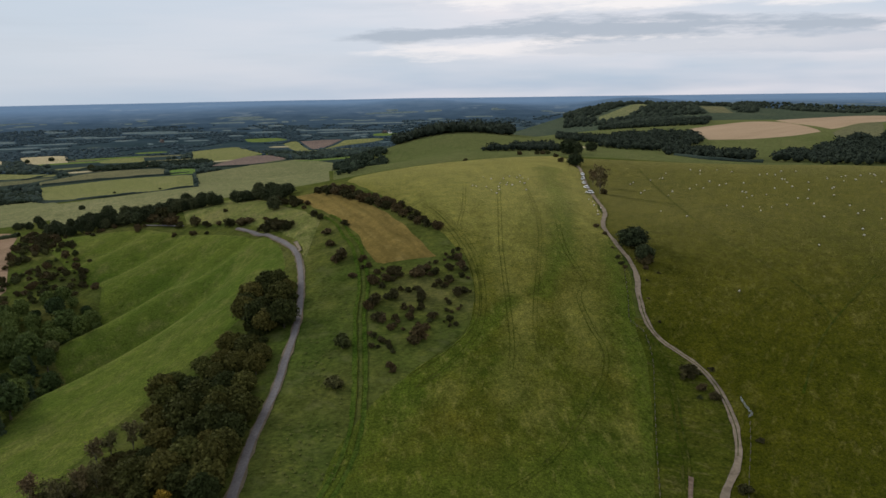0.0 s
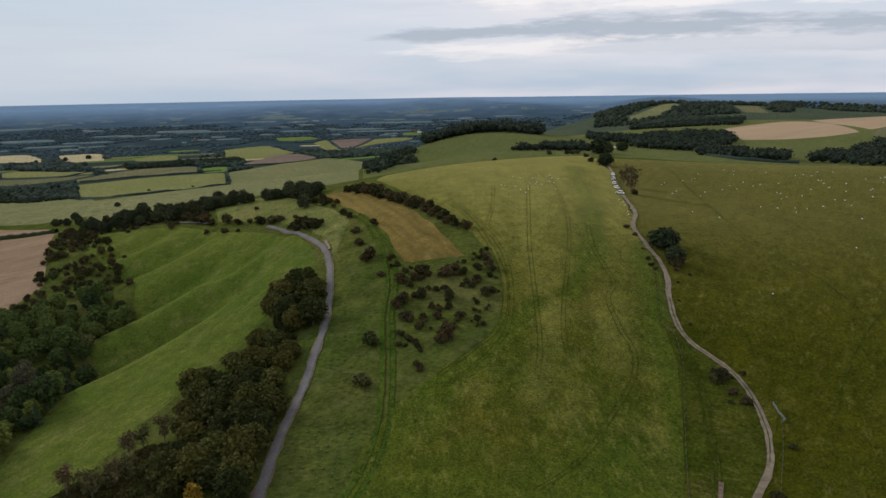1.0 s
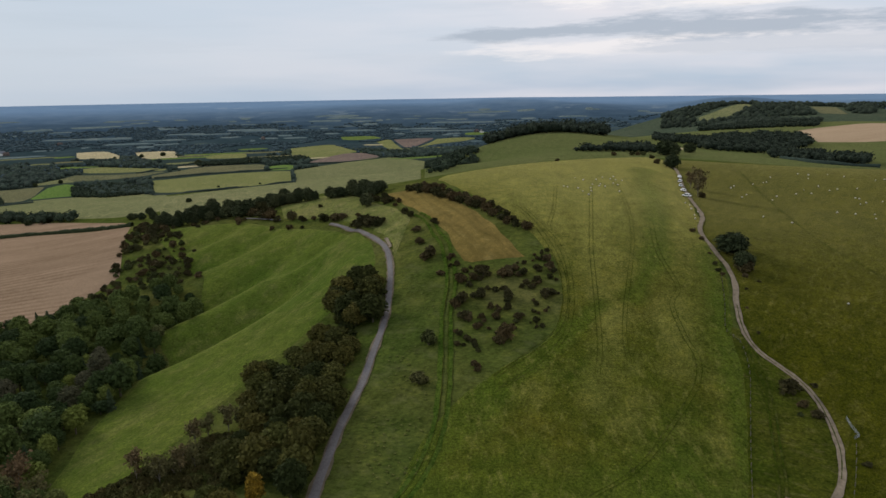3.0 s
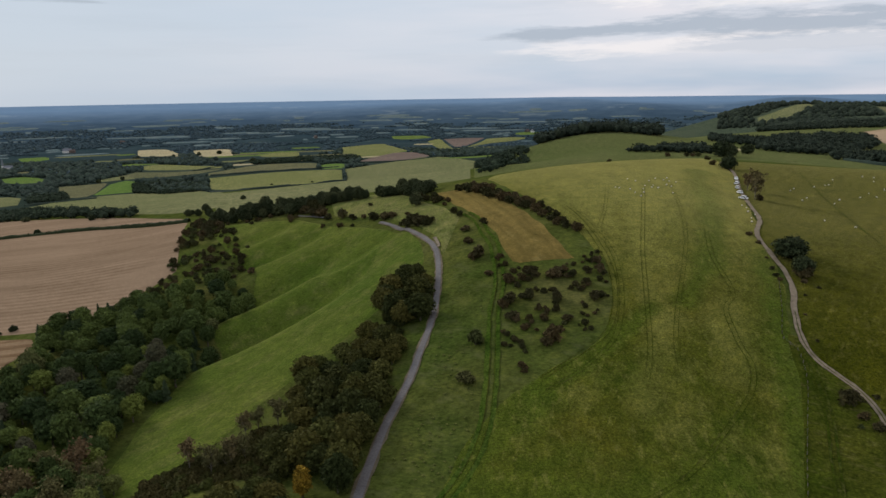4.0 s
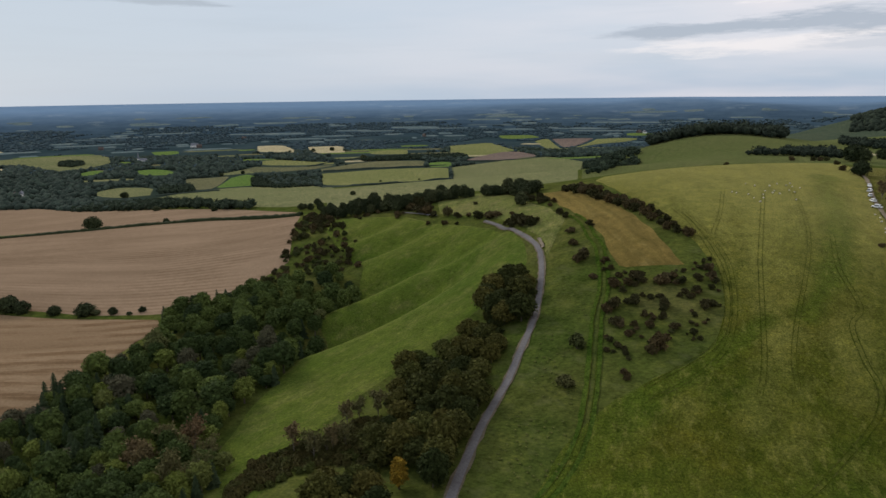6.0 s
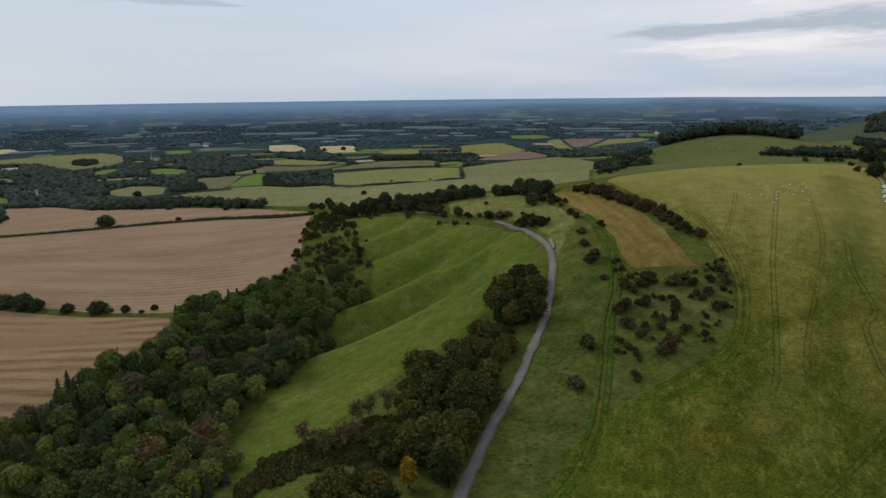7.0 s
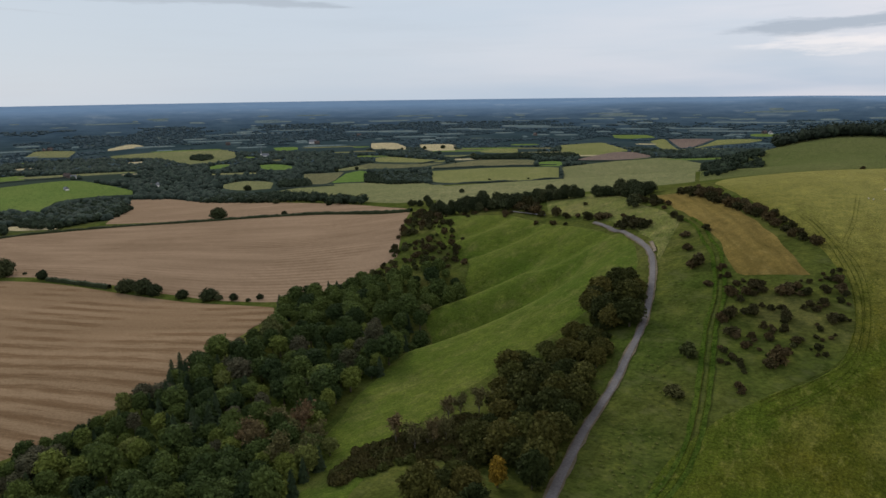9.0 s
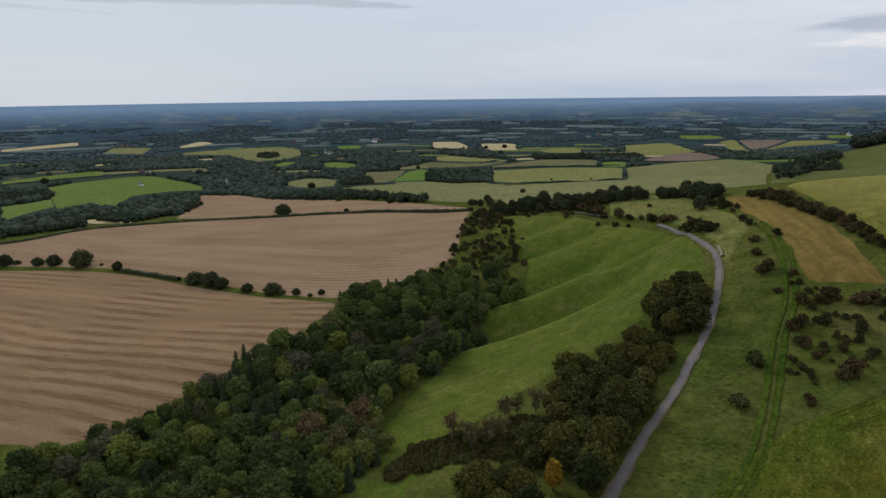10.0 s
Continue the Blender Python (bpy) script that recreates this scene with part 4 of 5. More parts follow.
DOWN_FIELDS = [('fallow', [(641, 1158), (779, 1332), (1000, 1600)], [(615, 1093), (630, 1074), (660, 1040)]), ('olive', [(440, 2033), (523, 2096), (634, 2211)], [(423, 1955), (503, 1946), (616, 2091)]), ('fallow', [(755, 2120), (810, 2110), (847, 2095)], [(721, 1930), (768, 1901), (801, 1887)]), ('straw', [(168, 1006), (197, 1011), (228, 1004)], [(162, 967), (188, 967), (218, 961)])]
for colour, a, b in DOWN_FIELDS:
    field("field", (a, b), FIELD[colour], "pale green field on a far hillside", cell=20.0)
DOWN_OUTLINES = [list(a) + list(b)[::-1] for _, a, b in DOWN_FIELDS] + [list(a) + list(b)[::-1] for a, b in ([[(473, 1358), (587, 1497), (708, 1609), (747, 1531), (656, 1221)], [(427, 1133), (461, 1124), (504, 1120), (568, 1141), (649, 1198)]], [[(770, 1647), (946, 1767), (1247, 1980), (1503, 2045)], [(670, 1225), (732, 1268), (1021, 1619), (1461, 1986)]])]
FIELD_OUTLINES = [list(a) + list(b)[::-1] for _, a, b in PLAIN_FIELDS] + [list(a) + list(b)[::-1] for a, b in ([[(-1059, 163), (-775, 226), (-629, 260), (-569, 277), (-503, 286), (-409, 284), (-345, 284), (-305, 285), (-266, 283)], [(-381, 44), (-337, 86), (-292, 110), (-265, 119), (-255, 137), (-249, 159), (-244, 185), (-247, 221), (-260, 275)]], [[(-979, 191), (-961, 284), (-774, 323), (-777, 415), (-680, 495), (-482, 520), (-409, 520), (-309, 500)], [(-960, 187), (-793, 232), (-647, 268), (-515, 293), (-363, 290), (-273, 291), (-247, 312), (-222, 342)]], [[(-1109, 819), (-1015, 841), (-814, 751), (-543, 625), (-398, 560), (-329, 525)], [(-753, 516), (-659, 519), (-579, 525), (-455, 523), (-372, 525), (-323, 515)]])]


def far_fields():
    """Thin strips of farmland between the woods of the plain."""
    rng = np.random.default_rng(5)
    out = []
    for i in range(300):
        az, r = radians(rng.uniform(-36, 72)), 1700 + 2300 * rng.random() ** 0.9
        if az < radians(4) and r < 3000:
            continue
        x, y = -math.sin(az) * r, math.cos(az) * r
        w, d = rng.uniform(10, 46) + 150 * rng.random() ** 4, rng.uniform(10, 40) * (r / 2600)
        u, t = np.array([math.cos(az), math.sin(az)]), np.array([-math.sin(az), math.cos(az)])
        skew = rng.uniform(-0.5, 0.5)
        c = np.array([x, y])
        a, b = [c - u * w + t * d, c + u * w * 0.1 + t * d * 1.2, c + u * w + t * (d + skew * d)], [c - u * w * 0.8 - t * d * 0.3, c - t * d * 0.4, c + u * w * 0.9 + t * skew * d]
        if any(inside(o, np.array([x]), np.array([y]))[0] for o in FIELD_OUTLINES):
            continue
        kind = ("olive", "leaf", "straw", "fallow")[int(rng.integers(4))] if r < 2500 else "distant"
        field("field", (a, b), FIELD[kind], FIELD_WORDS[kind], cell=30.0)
        out.append([tuple(q) for q in a] + [tuple(q) for q in b[::-1]])
    return out


FIELD_OUTLINES += far_fields()

# ---- lane, chalk track, ruts ----
LANE = [(-50.5, 128.1), (-52.4, 145.9), (-53.6, 157.0), (-54.2, 167.0), (-54.8, 179.4), (-54.2, 192.2), (-53.4, 203.9), (-53.7, 222.1), (-53.6, 234.2), (-54.4, 249.3), (-57.9, 272.4), (-61.4, 289.3), (-65.6, 304.7), (-71.6, 318.3), (-81.5, 334.9), (-94.4, 353.5), (-105.8, 366.1), (-112.5, 373.4)]
ribbon("lane_verge", LANE, (4.0, 2.6), DIRT, "trodden earth edge along the lane", "verge", k=1.1, ragged=0.22)
ribbon("lane", LANE, (2.75, 1.65), ASPHALT, "narrow worn grey asphalt lane along the hillside", k=1.7, ragged=0.012, crown=0.06)
ribbon("lay_by", [(-70.0, 322.1), (-67.2, 315.3), (-64.8, 308.3)], 1.5, CHALK, "pale gravel passing place beside the lane", "ground", k=1.5, ragged=0.3)
ribbon("earth_patch", [(60.5, 155), (59, 151), (57, 145)], 1.1, EARTH_PINK, "bare pinkish earth patch beside the track", "ground", k=1.7, ragged=0.3)
ribbon("fence_strip", [(70, 262), (66, 239), (63, 224), (66, 218), (65, 204), (61, 188), (56, 169), (51, 149), (47, 133)], 0.4, GRASS_RUT, "rank grass under the fence line", "verge", k=1.7, ragged=0.3)
ribbon("lane", [(-151.9, 401.2), (-158.9, 405.0), (-168.7, 410.7), (-182.6, 417.9)], 1.4, ASPHALT, "narrow asphalt lane running on over the rim", k=1.7, crown=0.05)
ribbon("chalk_track", [(55.1, 129.8), (63.2, 142.6), (67.7, 150.5), (72.1, 156.7), (75.6, 163.3), (78.8, 171.8), (80.4, 180.9), (80.8, 192.2), (78.8, 201.1), (75.0, 207.4), (70.1, 215.4), (68.6, 225.3), (70.0, 238.9), (72.9, 253.7), (73.0, 266.2), (71.4, 282.1), (70.6, 300.8), (76.6, 324.1), (78.6, 355.9), (81.5, 392.1), (86.1, 432.5), (84.9, 469.4)], 1.9, CHALK, "rutted pale chalk track up the hill", k=1.7, ragged=0.22)
ribbon("grass_strip", [(55.1, 129.8), (63.2, 142.6), (67.7, 150.5), (72.1, 156.7), (75.6, 163.3), (78.8, 171.8), (80.4, 180.9), (80.8, 192.2), (78.8, 201.1), (75.0, 207.4), (70.1, 215.4), (68.6, 225.3), (70.0, 238.9), (72.9, 253.7), (73.0, 266.2), (71.4, 282.1), (70.6, 300.8), (76.6, 324.1), (78.6, 355.9), (81.5, 392.1), (86.1, 432.5), (84.9, 469.4)][4:13], 0.24, GRASS_RUT, "grass growing between the wheel ruts of the track", "verge", k=1.85, ragged=0.55)
for shift in (-0.9, 0.9):
    ribbon("wheel_rut", [(x + shift, y) for x, y in [(69, 221), (68, 205), (67, 190), (64, 175), (61, 161), (58, 150), (54, 134)]], 0.7, GRASS_RUT, "worn grassy wheel rut", "track", k=1.6, ragged=0.2)
RUTS = [[(-10, 331), (-2, 310), (6, 283), (11, 260), (12, 238), (9, 221), (1, 210), (-10, 198)],
        [(-5, 324), (3, 301), (11, 277), (14, 256), (14, 234), (11, 217), (3, 204), (-8, 192)],
        [(12, 371), (10, 323), (7, 297)],
        [(30, 367), (24, 284), (23, 260), (22, 215), (20, 198)],
        [(51, 305), (49, 274), (52, 248), (48, 237), (49, 220), (51, 209), (49, 198), (44, 188), (38, 178), (31, 166), (24, 157), (15, 149)],
        [(45, 389), (42, 297), (31, 226), (30, 203)]]
for line, gauge, wide in zip(RUTS, (0.9, 0.8, 0.7, 0.75, 0.8, 0.7), (0.22, 0.19, 0.16, 0.18, 0.20, 0.15)):
    for shift in (-gauge, gauge):
        ribbon("wheel_rut", [(x + shift, y) for x, y in line], wide, GRASS_RUT, "faint dark wheel rut in the grazed grass", "track", k=1.45, ragged=0.45)
for line in ([(125, 444), (118, 312), (126, 271), (133, 239), (132, 223)], [(163, 253), (130, 222), (116, 205), (105, 189)]):
    ribbon("sheep_path", line, 0.6, GRASS_RUT, "narrow dark sheep path worn into the grass", "path", k=1.45, ragged=0.4)
LUSH_LINE = [(-58, 345), (-50, 329), (-43, 308), (-37, 292), (-31, 260), (-30, 236), (-27, 210), (-25, 187), (-25, 170), (-27, 156), (-31, 142)]
for shift in (-1.7, 1.5):
    ribbon("grass_track", [(x + shift, y) for x, y in LUSH_LINE], 1.5, GRASS_LUSH, "lush green wheel track along the slope", "track", k=1.3, ragged=0.4)
for shift in (-1.0, 0.8):
    ribbon("wheel_rut", [(x + shift, y) for x, y in LUSH_LINE], 0.16, GRASS_RUT, "faint wheel rut in the grass", "track", k=1.5, ragged=0.4)

# ---- woods ----
WOOD_SPOTS = scatter([(-157, 304), (-170, 287), (-158, 269), (-155, 221), (-156, 192), (-148, 170), (-133, 163), (-133, 143), (-126, 126), (-159, 97), (-211, 75), (-252, 75), (-269, 89), (-254, 95), (-252, 116), (-244, 139), (-239, 161), (-238, 197), (-237, 228), (-245, 261), (-262, 286), (-246, 302), (-226, 318), (-210, 326), (-192, 332), (-176, 326)], 5.9, 11, 9000)
WOOD_SPOTS = WOOD_SPOTS[np.argsort(np.hypot(*WOOD_SPOTS.T))]
SPRUCE_STAND = [(-238, 177), (-245, 196), (-239, 207), (-219, 206), (-197, 189), (-186, 170), (-193, 157), (-215, 161)]
rng = np.random.default_rng(3)
oaks = [broadleaf("broadleaf_tree", 20 + i, WOOD_LEAF, tall=rng.uniform(10, 13.5), wide=rng.uniform(4.2, 5.4), leaves=1650, label="leafy broadleaf tree in the dense hillside wood") for i in range(7)]
WOOD_SPOTS = [(x, y, w) for (x, y), w in zip(WOOD_SPOTS, 5.6 + 6.4 * rng.random(len(WOOD_SPOTS)) ** 1.5)]
for i in range(6):
    join_trees("wood_interior", oaks, WOOD_SPOTS[298 + i::6], 10.0, WOOD_LEAF, "leafy trees in the upper end of the wood", 77 + i)
plant_all(oaks, WOOD_SPOTS[:298], "trees of the hillside wood", 1, 10.0)
BELT_SPOTS = np.vstack([scatter([(-63, 232), (-62, 207), (-59, 189), (-60, 171), (-59, 153), (-56, 137), (-61, 125), (-82, 131), (-92, 146), (-84, 153), (-84, 168), (-86, 187), (-92, 202), (-95, 219), (-87, 229), (-78, 235)], 6.4, 12), scatter([(-78, 266), (-73, 279), (-63, 273), (-58, 254), (-58, 238), (-70, 244), (-77, 256)], 5.6, 13)])
BELT_SPOTS = np.array([p for p in BELT_SPOTS if not any(math.hypot(*(p - np.array(q[:2]) * k)) < 6 for q in [(-68, 149, 6.6)] for k in (1.0, 0.96, 0.92))])
beeches = [broadleaf("beech_tree", 40 + i, BELT_LEAF, tall=rng.uniform(8, 10), wide=rng.uniform(4.2, 5.2), foot=0.1, label="dark olive-brown broadleaf tree beside the lane") for i in range(6)]
plant_all(beeches, [(x, y, w) for (x, y), w in zip(BELT_SPOTS, rng.uniform(7.0, 12.5, len(BELT_SPOTS)))], "trees beside the lane", 2, 10.0)
dark = [broadleaf("hedgerow_tree", 60 + i, DARK_LEAF, tall=rng.uniform(8, 10), wide=5.0, foot=-0.05, label="dark broadleaf tree in the belt along the rim") for i in range(4)]
belt = scatter([(-256, 444), (-231, 426), (-217, 433), (-195, 442), (-166, 452), (-121, 437), (-93, 413), (-95, 428), (-120, 435), (-147, 444), (-169, 438), (-192, 433), (-214, 426), (-232, 427), (-262, 456)], 4.2, 16, 4000)
plant_all(dark, [(x, y, rng.uniform(6.4, 10.2)) for x, y in belt] + [(-95, 389, 8.6), (-99, 413, 8.4), (-107, 423, 8.6), (-116, 438, 8.9)] + [(x, y, w * (0.76 if x > -240 else 0.58)) for x, y, w in [(-321, 532, 11.2), (-302, 517, 12.8), (-279, 494, 11.2), (-249, 459, 12.0), (-233, 445, 12.4), (-220, 437, 12.1), (-209, 434, 12.7), (-199, 429, 12.5), (-189, 425, 11.5), (-184, 427, 11.5), (-251, 490, 13.0), (-233, 479, 13.0), (-208, 453, 12.0), (-194, 447, 11.0), (-182, 443, 11.0), (-175, 448, 11.9), (-172, 464, 12.2), (-164, 470, 11.4), (-339, 552, 9.6), (-99, 399, 7.4), (-98, 410, 9.0)]], "trees along the rim", 3, 10.0)
dark = [broadleaf("oak_tree", 70 + i, DARK_LEAF, tall=7.6, wide=5.0, foot=0.0, label="lone dark broadleaf tree in the open") for i in range(3)]
plant_all(dark, [(78, 279, 13.0), (79, 265, 8.1)] + [(-560, 517, 17.6), (-474, 522, 5.8)] + [(85, 445, 9.6)] + [(153, 843, 23.7), (192, 899, 16.5), (161, 838, 16.7)] + [(-987, 989, 15.9), (-1052, 1436, 11.6), (-1165, 1965, 13.0), (-1120, 2008, 16.8), (-894, 1780, 21.0), (-1070, 1377, 9.9), (-577, 1417, 6.2), (-1232, 1934, 11.2), (-1208, 1432, 10.7), (-1120, 1430, 10.3), (-1561, 760, 18.3), (-1536, 796, 15.5), (-1548, 778, 11.3), (-338, 544, 6.8), (-331, 562, 8.5), (-451, 588, 9.6), (-463, 579, 7.8), (-591, 638, 9.9), (-652, 1377, 6.2), (-323, 617, 5.7)], "lone trees", 4, 10.0)
squat = [broadleaf("hedge_tree", 75 + i, DARK_LEAF, tall=5.6, wide=5.0, foot=-0.08, label="squat dark tree in a field hedge") for i in range(3)]
plant_all(squat, [(-647, 272, 14.0), (-638, 278, 6.9), (-610, 282, 11.2), (-593, 287, 14.2), (-558, 292, 19.9), (-541, 299, 4.1), (-508, 293, 9.8), (-406, 289, 14.2), (-389, 289, 14.7), (-378, 289, 11.2), (-353, 290, 8.5), (-331, 292, 13.4), (-324, 293, 5.9), (-312, 294, 5.8), (-299, 293, 3.5), (-293, 297, 4.9)], "trees of the field hedge", 14, 10.0)
fir_edge = [(x, y) for x, y in [(-157, 304), (-170, 287), (-158, 269), (-155, 221), (-156, 192), (-148, 170), (-133, 163), (-133, 143), (-126, 126), (-159, 97), (-211, 75), (-252, 75), (-269, 89), (-254, 95), (-252, 116), (-244, 139), (-239, 161), (-238, 197), (-237, 228), (-245, 261), (-267, 290), (-246, 311), (-211, 313), (-210, 329), (-195, 341)] if x < -225]
firs = [fir("spruce_tree", 80 + i, "dark narrow spruce at the edge of the wood") for i in range(2)]
stand = [(x, y, rng.uniform(5.0, 6.6)) for x, y in scatter(SPRUCE_STAND, 6.6, 19)]
edge = [(x + rng.uniform(0, 7), y + rng.uniform(-14, 14), rng.uniform(3.6, 5.6)) for x, y in fir_edge for _ in range(2)]
plant_all(firs, stand + edge + [(x + 2.5, y + 2.5, rng.uniform(4.6, 6.4)) for x, y, w in WOOD_SPOTS[5:290:9]], "spruces of the wood", 5, 6.0)
yellow = [broadleaf("broadleaf_tree", 90, YELLOW_LEAF, tall=10.5, wide=2.7, foot=-0.05, label="small tree in yellow autumn leaf", lobes=22, leaves=1500, size=0.5)]
plant_all(yellow, [(-68, 149, 6.6)], "", 6, 6.6)
thin = [thin_tree("ash_tree", 95 + i, "slender half-bare tree with thin brown leaves") for i in range(3)]
plant_all(thin, [(-165, 173, 7.5), (-153, 171, 8.0), (-142, 165, 7.0), (-143, 149, 8.0), (-138, 156, 7.0), (-161, 157, 8.5), (-151, 163, 7.5), (-170, 160, 8.0)] + [(x + dx, y + dy, w2) for x, y, w in [(-104, 188, 9.7), (-94, 191, 3.9), (-100, 171, 3.7), (-105, 168, 3.7), (-114, 171, 3.0)] for dx, dy, w2 in ((0, 0, 6.0), (3.5, 2, 4.8))] + [(84, 368, 8.1), (85, 390, 6.5)], "half-bare trees", 7, 6.0)

# ---- scrub ----
thorn = [bush("hawthorn_bush", 100 + i, THORN_LEAF, "dark brown-green hawthorn bush on the grass") for i in range(6)]
scrub = scatter([(-288, 474), (-256, 444), (-217, 399), (-203, 378), (-190, 357), (-182, 332), (-190, 318), (-212, 318), (-236, 318), (-234, 346), (-252, 390)], 3.6, 14)
scrub = np.array([q for q in scrub if noise.noise(Vector((q[0] / 16, q[1] / 16, 2.7))) > -0.3])
plant_all(thorn, [(-43, 285, 7.2), (-36, 266, 4.1), (-33, 279, 3.8), (-30, 271, 3.2), (-26, 264, 3.6), (-27, 257, 5.7), (-22, 257, 4.3), (-18, 259, 6.5), (-9, 259, 5.7), (-11, 256, 5.6), (-7, 259, 2.2), (-23, 252, 3.0), (-25, 242, 6.6), (-18, 244, 5.4), (-16, 248, 2.5), (-13, 246, 2.9), (-10, 247, 2.9), (-8, 241, 4.5), (-3, 264, 2.2), (-3, 256, 4.7), (2, 258, 3.9), (2, 267, 2.2), (6, 265, 4.0), (7, 258, 4.3), (-2, 249, 3.4), (2, 250, 3.8), (7, 252, 3.0), (0, 246, 3.3)] + [(5, 240, 4.9), (7, 241, 2.0), (4, 271, 2.3), (-23, 231, 5.2), (-17, 230, 2.8), (-12, 229, 3.5), (-14, 235, 3.2), (-11, 234, 2.4), (-8, 234, 3.2), (-4, 228, 4.3), (2, 235, 2.4), (1, 231, 2.4), (5, 231, 2.0), (2, 225, 3.1), (2, 222, 1.5), (-24, 222, 3.1), (-18, 224, 3.5), (-14, 223, 1.9), (-21, 218, 3.4), (-18, 214, 3.0), (-24, 216, 2.6), (-11, 220, 1.9), (-6, 222, 2.7), (-8, 217, 6.4), (-10, 216, 2.2), (-17, 203, 3.6)] + [(x + rng.uniform(-3, 3), y + rng.uniform(-3, 3), w * 0.7) for x, y, w in [(-43, 285, 7.2), (-36, 266, 4.1), (-33, 279, 3.8), (-30, 271, 3.2), (-26, 264, 3.6), (-27, 257, 5.7), (-22, 257, 4.3), (-18, 259, 6.5), (-9, 259, 5.7), (-11, 256, 5.6), (-7, 259, 2.2), (-23, 252, 3.0), (-25, 242, 6.6), (-18, 244, 5.4), (-16, 248, 2.5), (-13, 246, 2.9), (-10, 247, 2.9), (-8, 241, 4.5), (-3, 264, 2.2), (-3, 256, 4.7), (2, 258, 3.9), (2, 267, 2.2), (6, 265, 4.0), (7, 258, 4.3), (-2, 249, 3.4), (2, 250, 3.8), (7, 252, 3.0), (0, 246, 3.3)] + [(5, 240, 4.9), (7, 241, 2.0), (4, 271, 2.3), (-23, 231, 5.2), (-17, 230, 2.8), (-12, 229, 3.5), (-14, 235, 3.2), (-11, 234, 2.4), (-8, 234, 3.2), (-4, 228, 4.3), (2, 235, 2.4), (1, 231, 2.4), (5, 231, 2.0), (2, 225, 3.1), (2, 222, 1.5), (-24, 222, 3.1), (-18, 224, 3.5), (-14, 223, 1.9), (-21, 218, 3.4), (-18, 214, 3.0), (-24, 216, 2.6), (-11, 220, 1.9), (-6, 222, 2.7), (-8, 217, 6.4), (-10, 216, 2.2), (-17, 203, 3.6)]] + [(-54, 319, 4.9), (-50, 302, 4.7), (-46, 322, 4.2), (-66, 352, 5.3), (-61, 343, 3.8), (-75, 372, 3.2), (-83, 384, 5.9), (-90, 395, 6.1), (-97, 406, 5.3), (-154, 402, 5.6), (-144, 399, 7.3), (-135, 391, 6.2), (-127, 389, 4.4), (-119, 382, 6.9), (-111, 377, 7.5), (-106, 377, 5.9), (-140, 383, 5.2), (-154, 391, 3.6), (-183, 410, 5.7), (-92, 354, 7.9), (-84, 348, 9.2), (-78, 344, 6.8), (-90, 359, 7.9)] + [(-178, 422, 9.0), (-169, 414, 9.6), (-162, 409, 8.7), (-175, 429, 9.9), (-166, 422, 7.5), (-155, 402, 4.3), (-131, 415, 3.2), (-86, 396, 6.0), (-80, 386, 5.8), (-74, 378, 3.8), (-92, 364, 5.0), (-87, 356, 6.0), (-81, 349, 6.5), (-77, 349, 4.1), (-96, 372, 3.8), (-236, 404, 3.9), (-237, 414, 3.5), (-235, 418, 4.0), (-234, 423, 3.6), (-224, 408, 3.1), (-219, 421, 3.9), (-220, 428, 3.6), (-212, 421, 3.5), (-206, 430, 3.9), (-184, 414, 3.7), (-181, 415, 3.0), (-245, 451, 3.4)] + [(-71, 399, 7.5), (-64, 389, 8.1), (-58, 381, 7.9), (-52, 371, 8.5), (-47, 363, 7.5), (-41, 353, 7.2), (-36, 346, 6.5), (-31, 339, 7.0), (-27, 333, 5.5), (-22, 325, 6.0), (-18, 317, 5.2), (-14, 310, 5.1), (-11, 304, 4.4), (-7, 300, 5.0), (-2, 295, 6.1), (6, 273, 2.9), (-68.5, 403, 6.6), (-61.5, 393, 7.2), (-55.5, 385, 6.9), (-49.5, 375, 7.5), (-44.5, 367, 6.6), (-38.5, 357, 6.4), (-33.5, 350, 5.7), (-28.5, 343, 6.2), (-24.5, 337, 4.8), (-19.5, 329, 5.3), (-15.5, 321, 4.6), (-11.5, 314, 4.5), (-8.5, 308, 3.9)] + [(16, 468, 3.4), (94, 841, 6.9), (115, 844, 7.6), (122, 845, 7.0), (128, 845, 8.4), (78, 457, 4.5), (79, 483, 4.8)] + [(79, 264, 8.8), (74, 197, 7.0), (76, 191, 3.6), (78, 187, 4.3), (74, 187, 2.1), (82, 200, 2.3), (72, 150, 4.1), (84, 169, 2.7), (67, 299, 3.0), (69, 267, 2.3), (69, 262, 2.7), (70, 259, 2.2), (69, 276, 1.9), (76, 250, 1.5), (78, 259, 2.7), (73, 238, 1.5), (73, 224, 1.4), (82, 256, 1.8), (86, 368, 4.3), (69, 290, 2.5)] + [(-177, 341, 5.1), (-196, 375, 2.8), (-154, 392, 2.8), (-140, 383, 4.0), (-131, 379, 3.0), (-218, 390, 3.3), (-217, 399, 3.0), (-212, 414, 3.5), (-210, 422, 3.5), (-204, 425, 3.5), (-218, 421, 3.1), (-207, 384, 2.5)] + [(x, y, rng.uniform(3.0, 6.5)) for x, y in scrub[::2]], "hawthorn scrub", 8, 4.5, 0.25)
under = [bush("elder_bush", 120 + i, BELT_LEAF, "olive-brown undergrowth bush below the lane trees") for i in range(3)]
plant_all(under, [(x + rng.uniform(-5, 5), y + rng.uniform(-5, 5), rng.uniform(3.5, 6)) for x, y in BELT_SPOTS[::2]] + [(x, y, rng.uniform(3.5, 5.5)) for x, y in scatter([(-82, 240), (-75, 253), (-63, 236), (-61, 221), (-68, 219)], 3.4, 18)], "undergrowth by the lane", 18, 4.6)
gorse = [bush("round_bush", 110 + i, GORSE_LEAF, "rounded olive-green bush in rough grass") for i in range(2)]
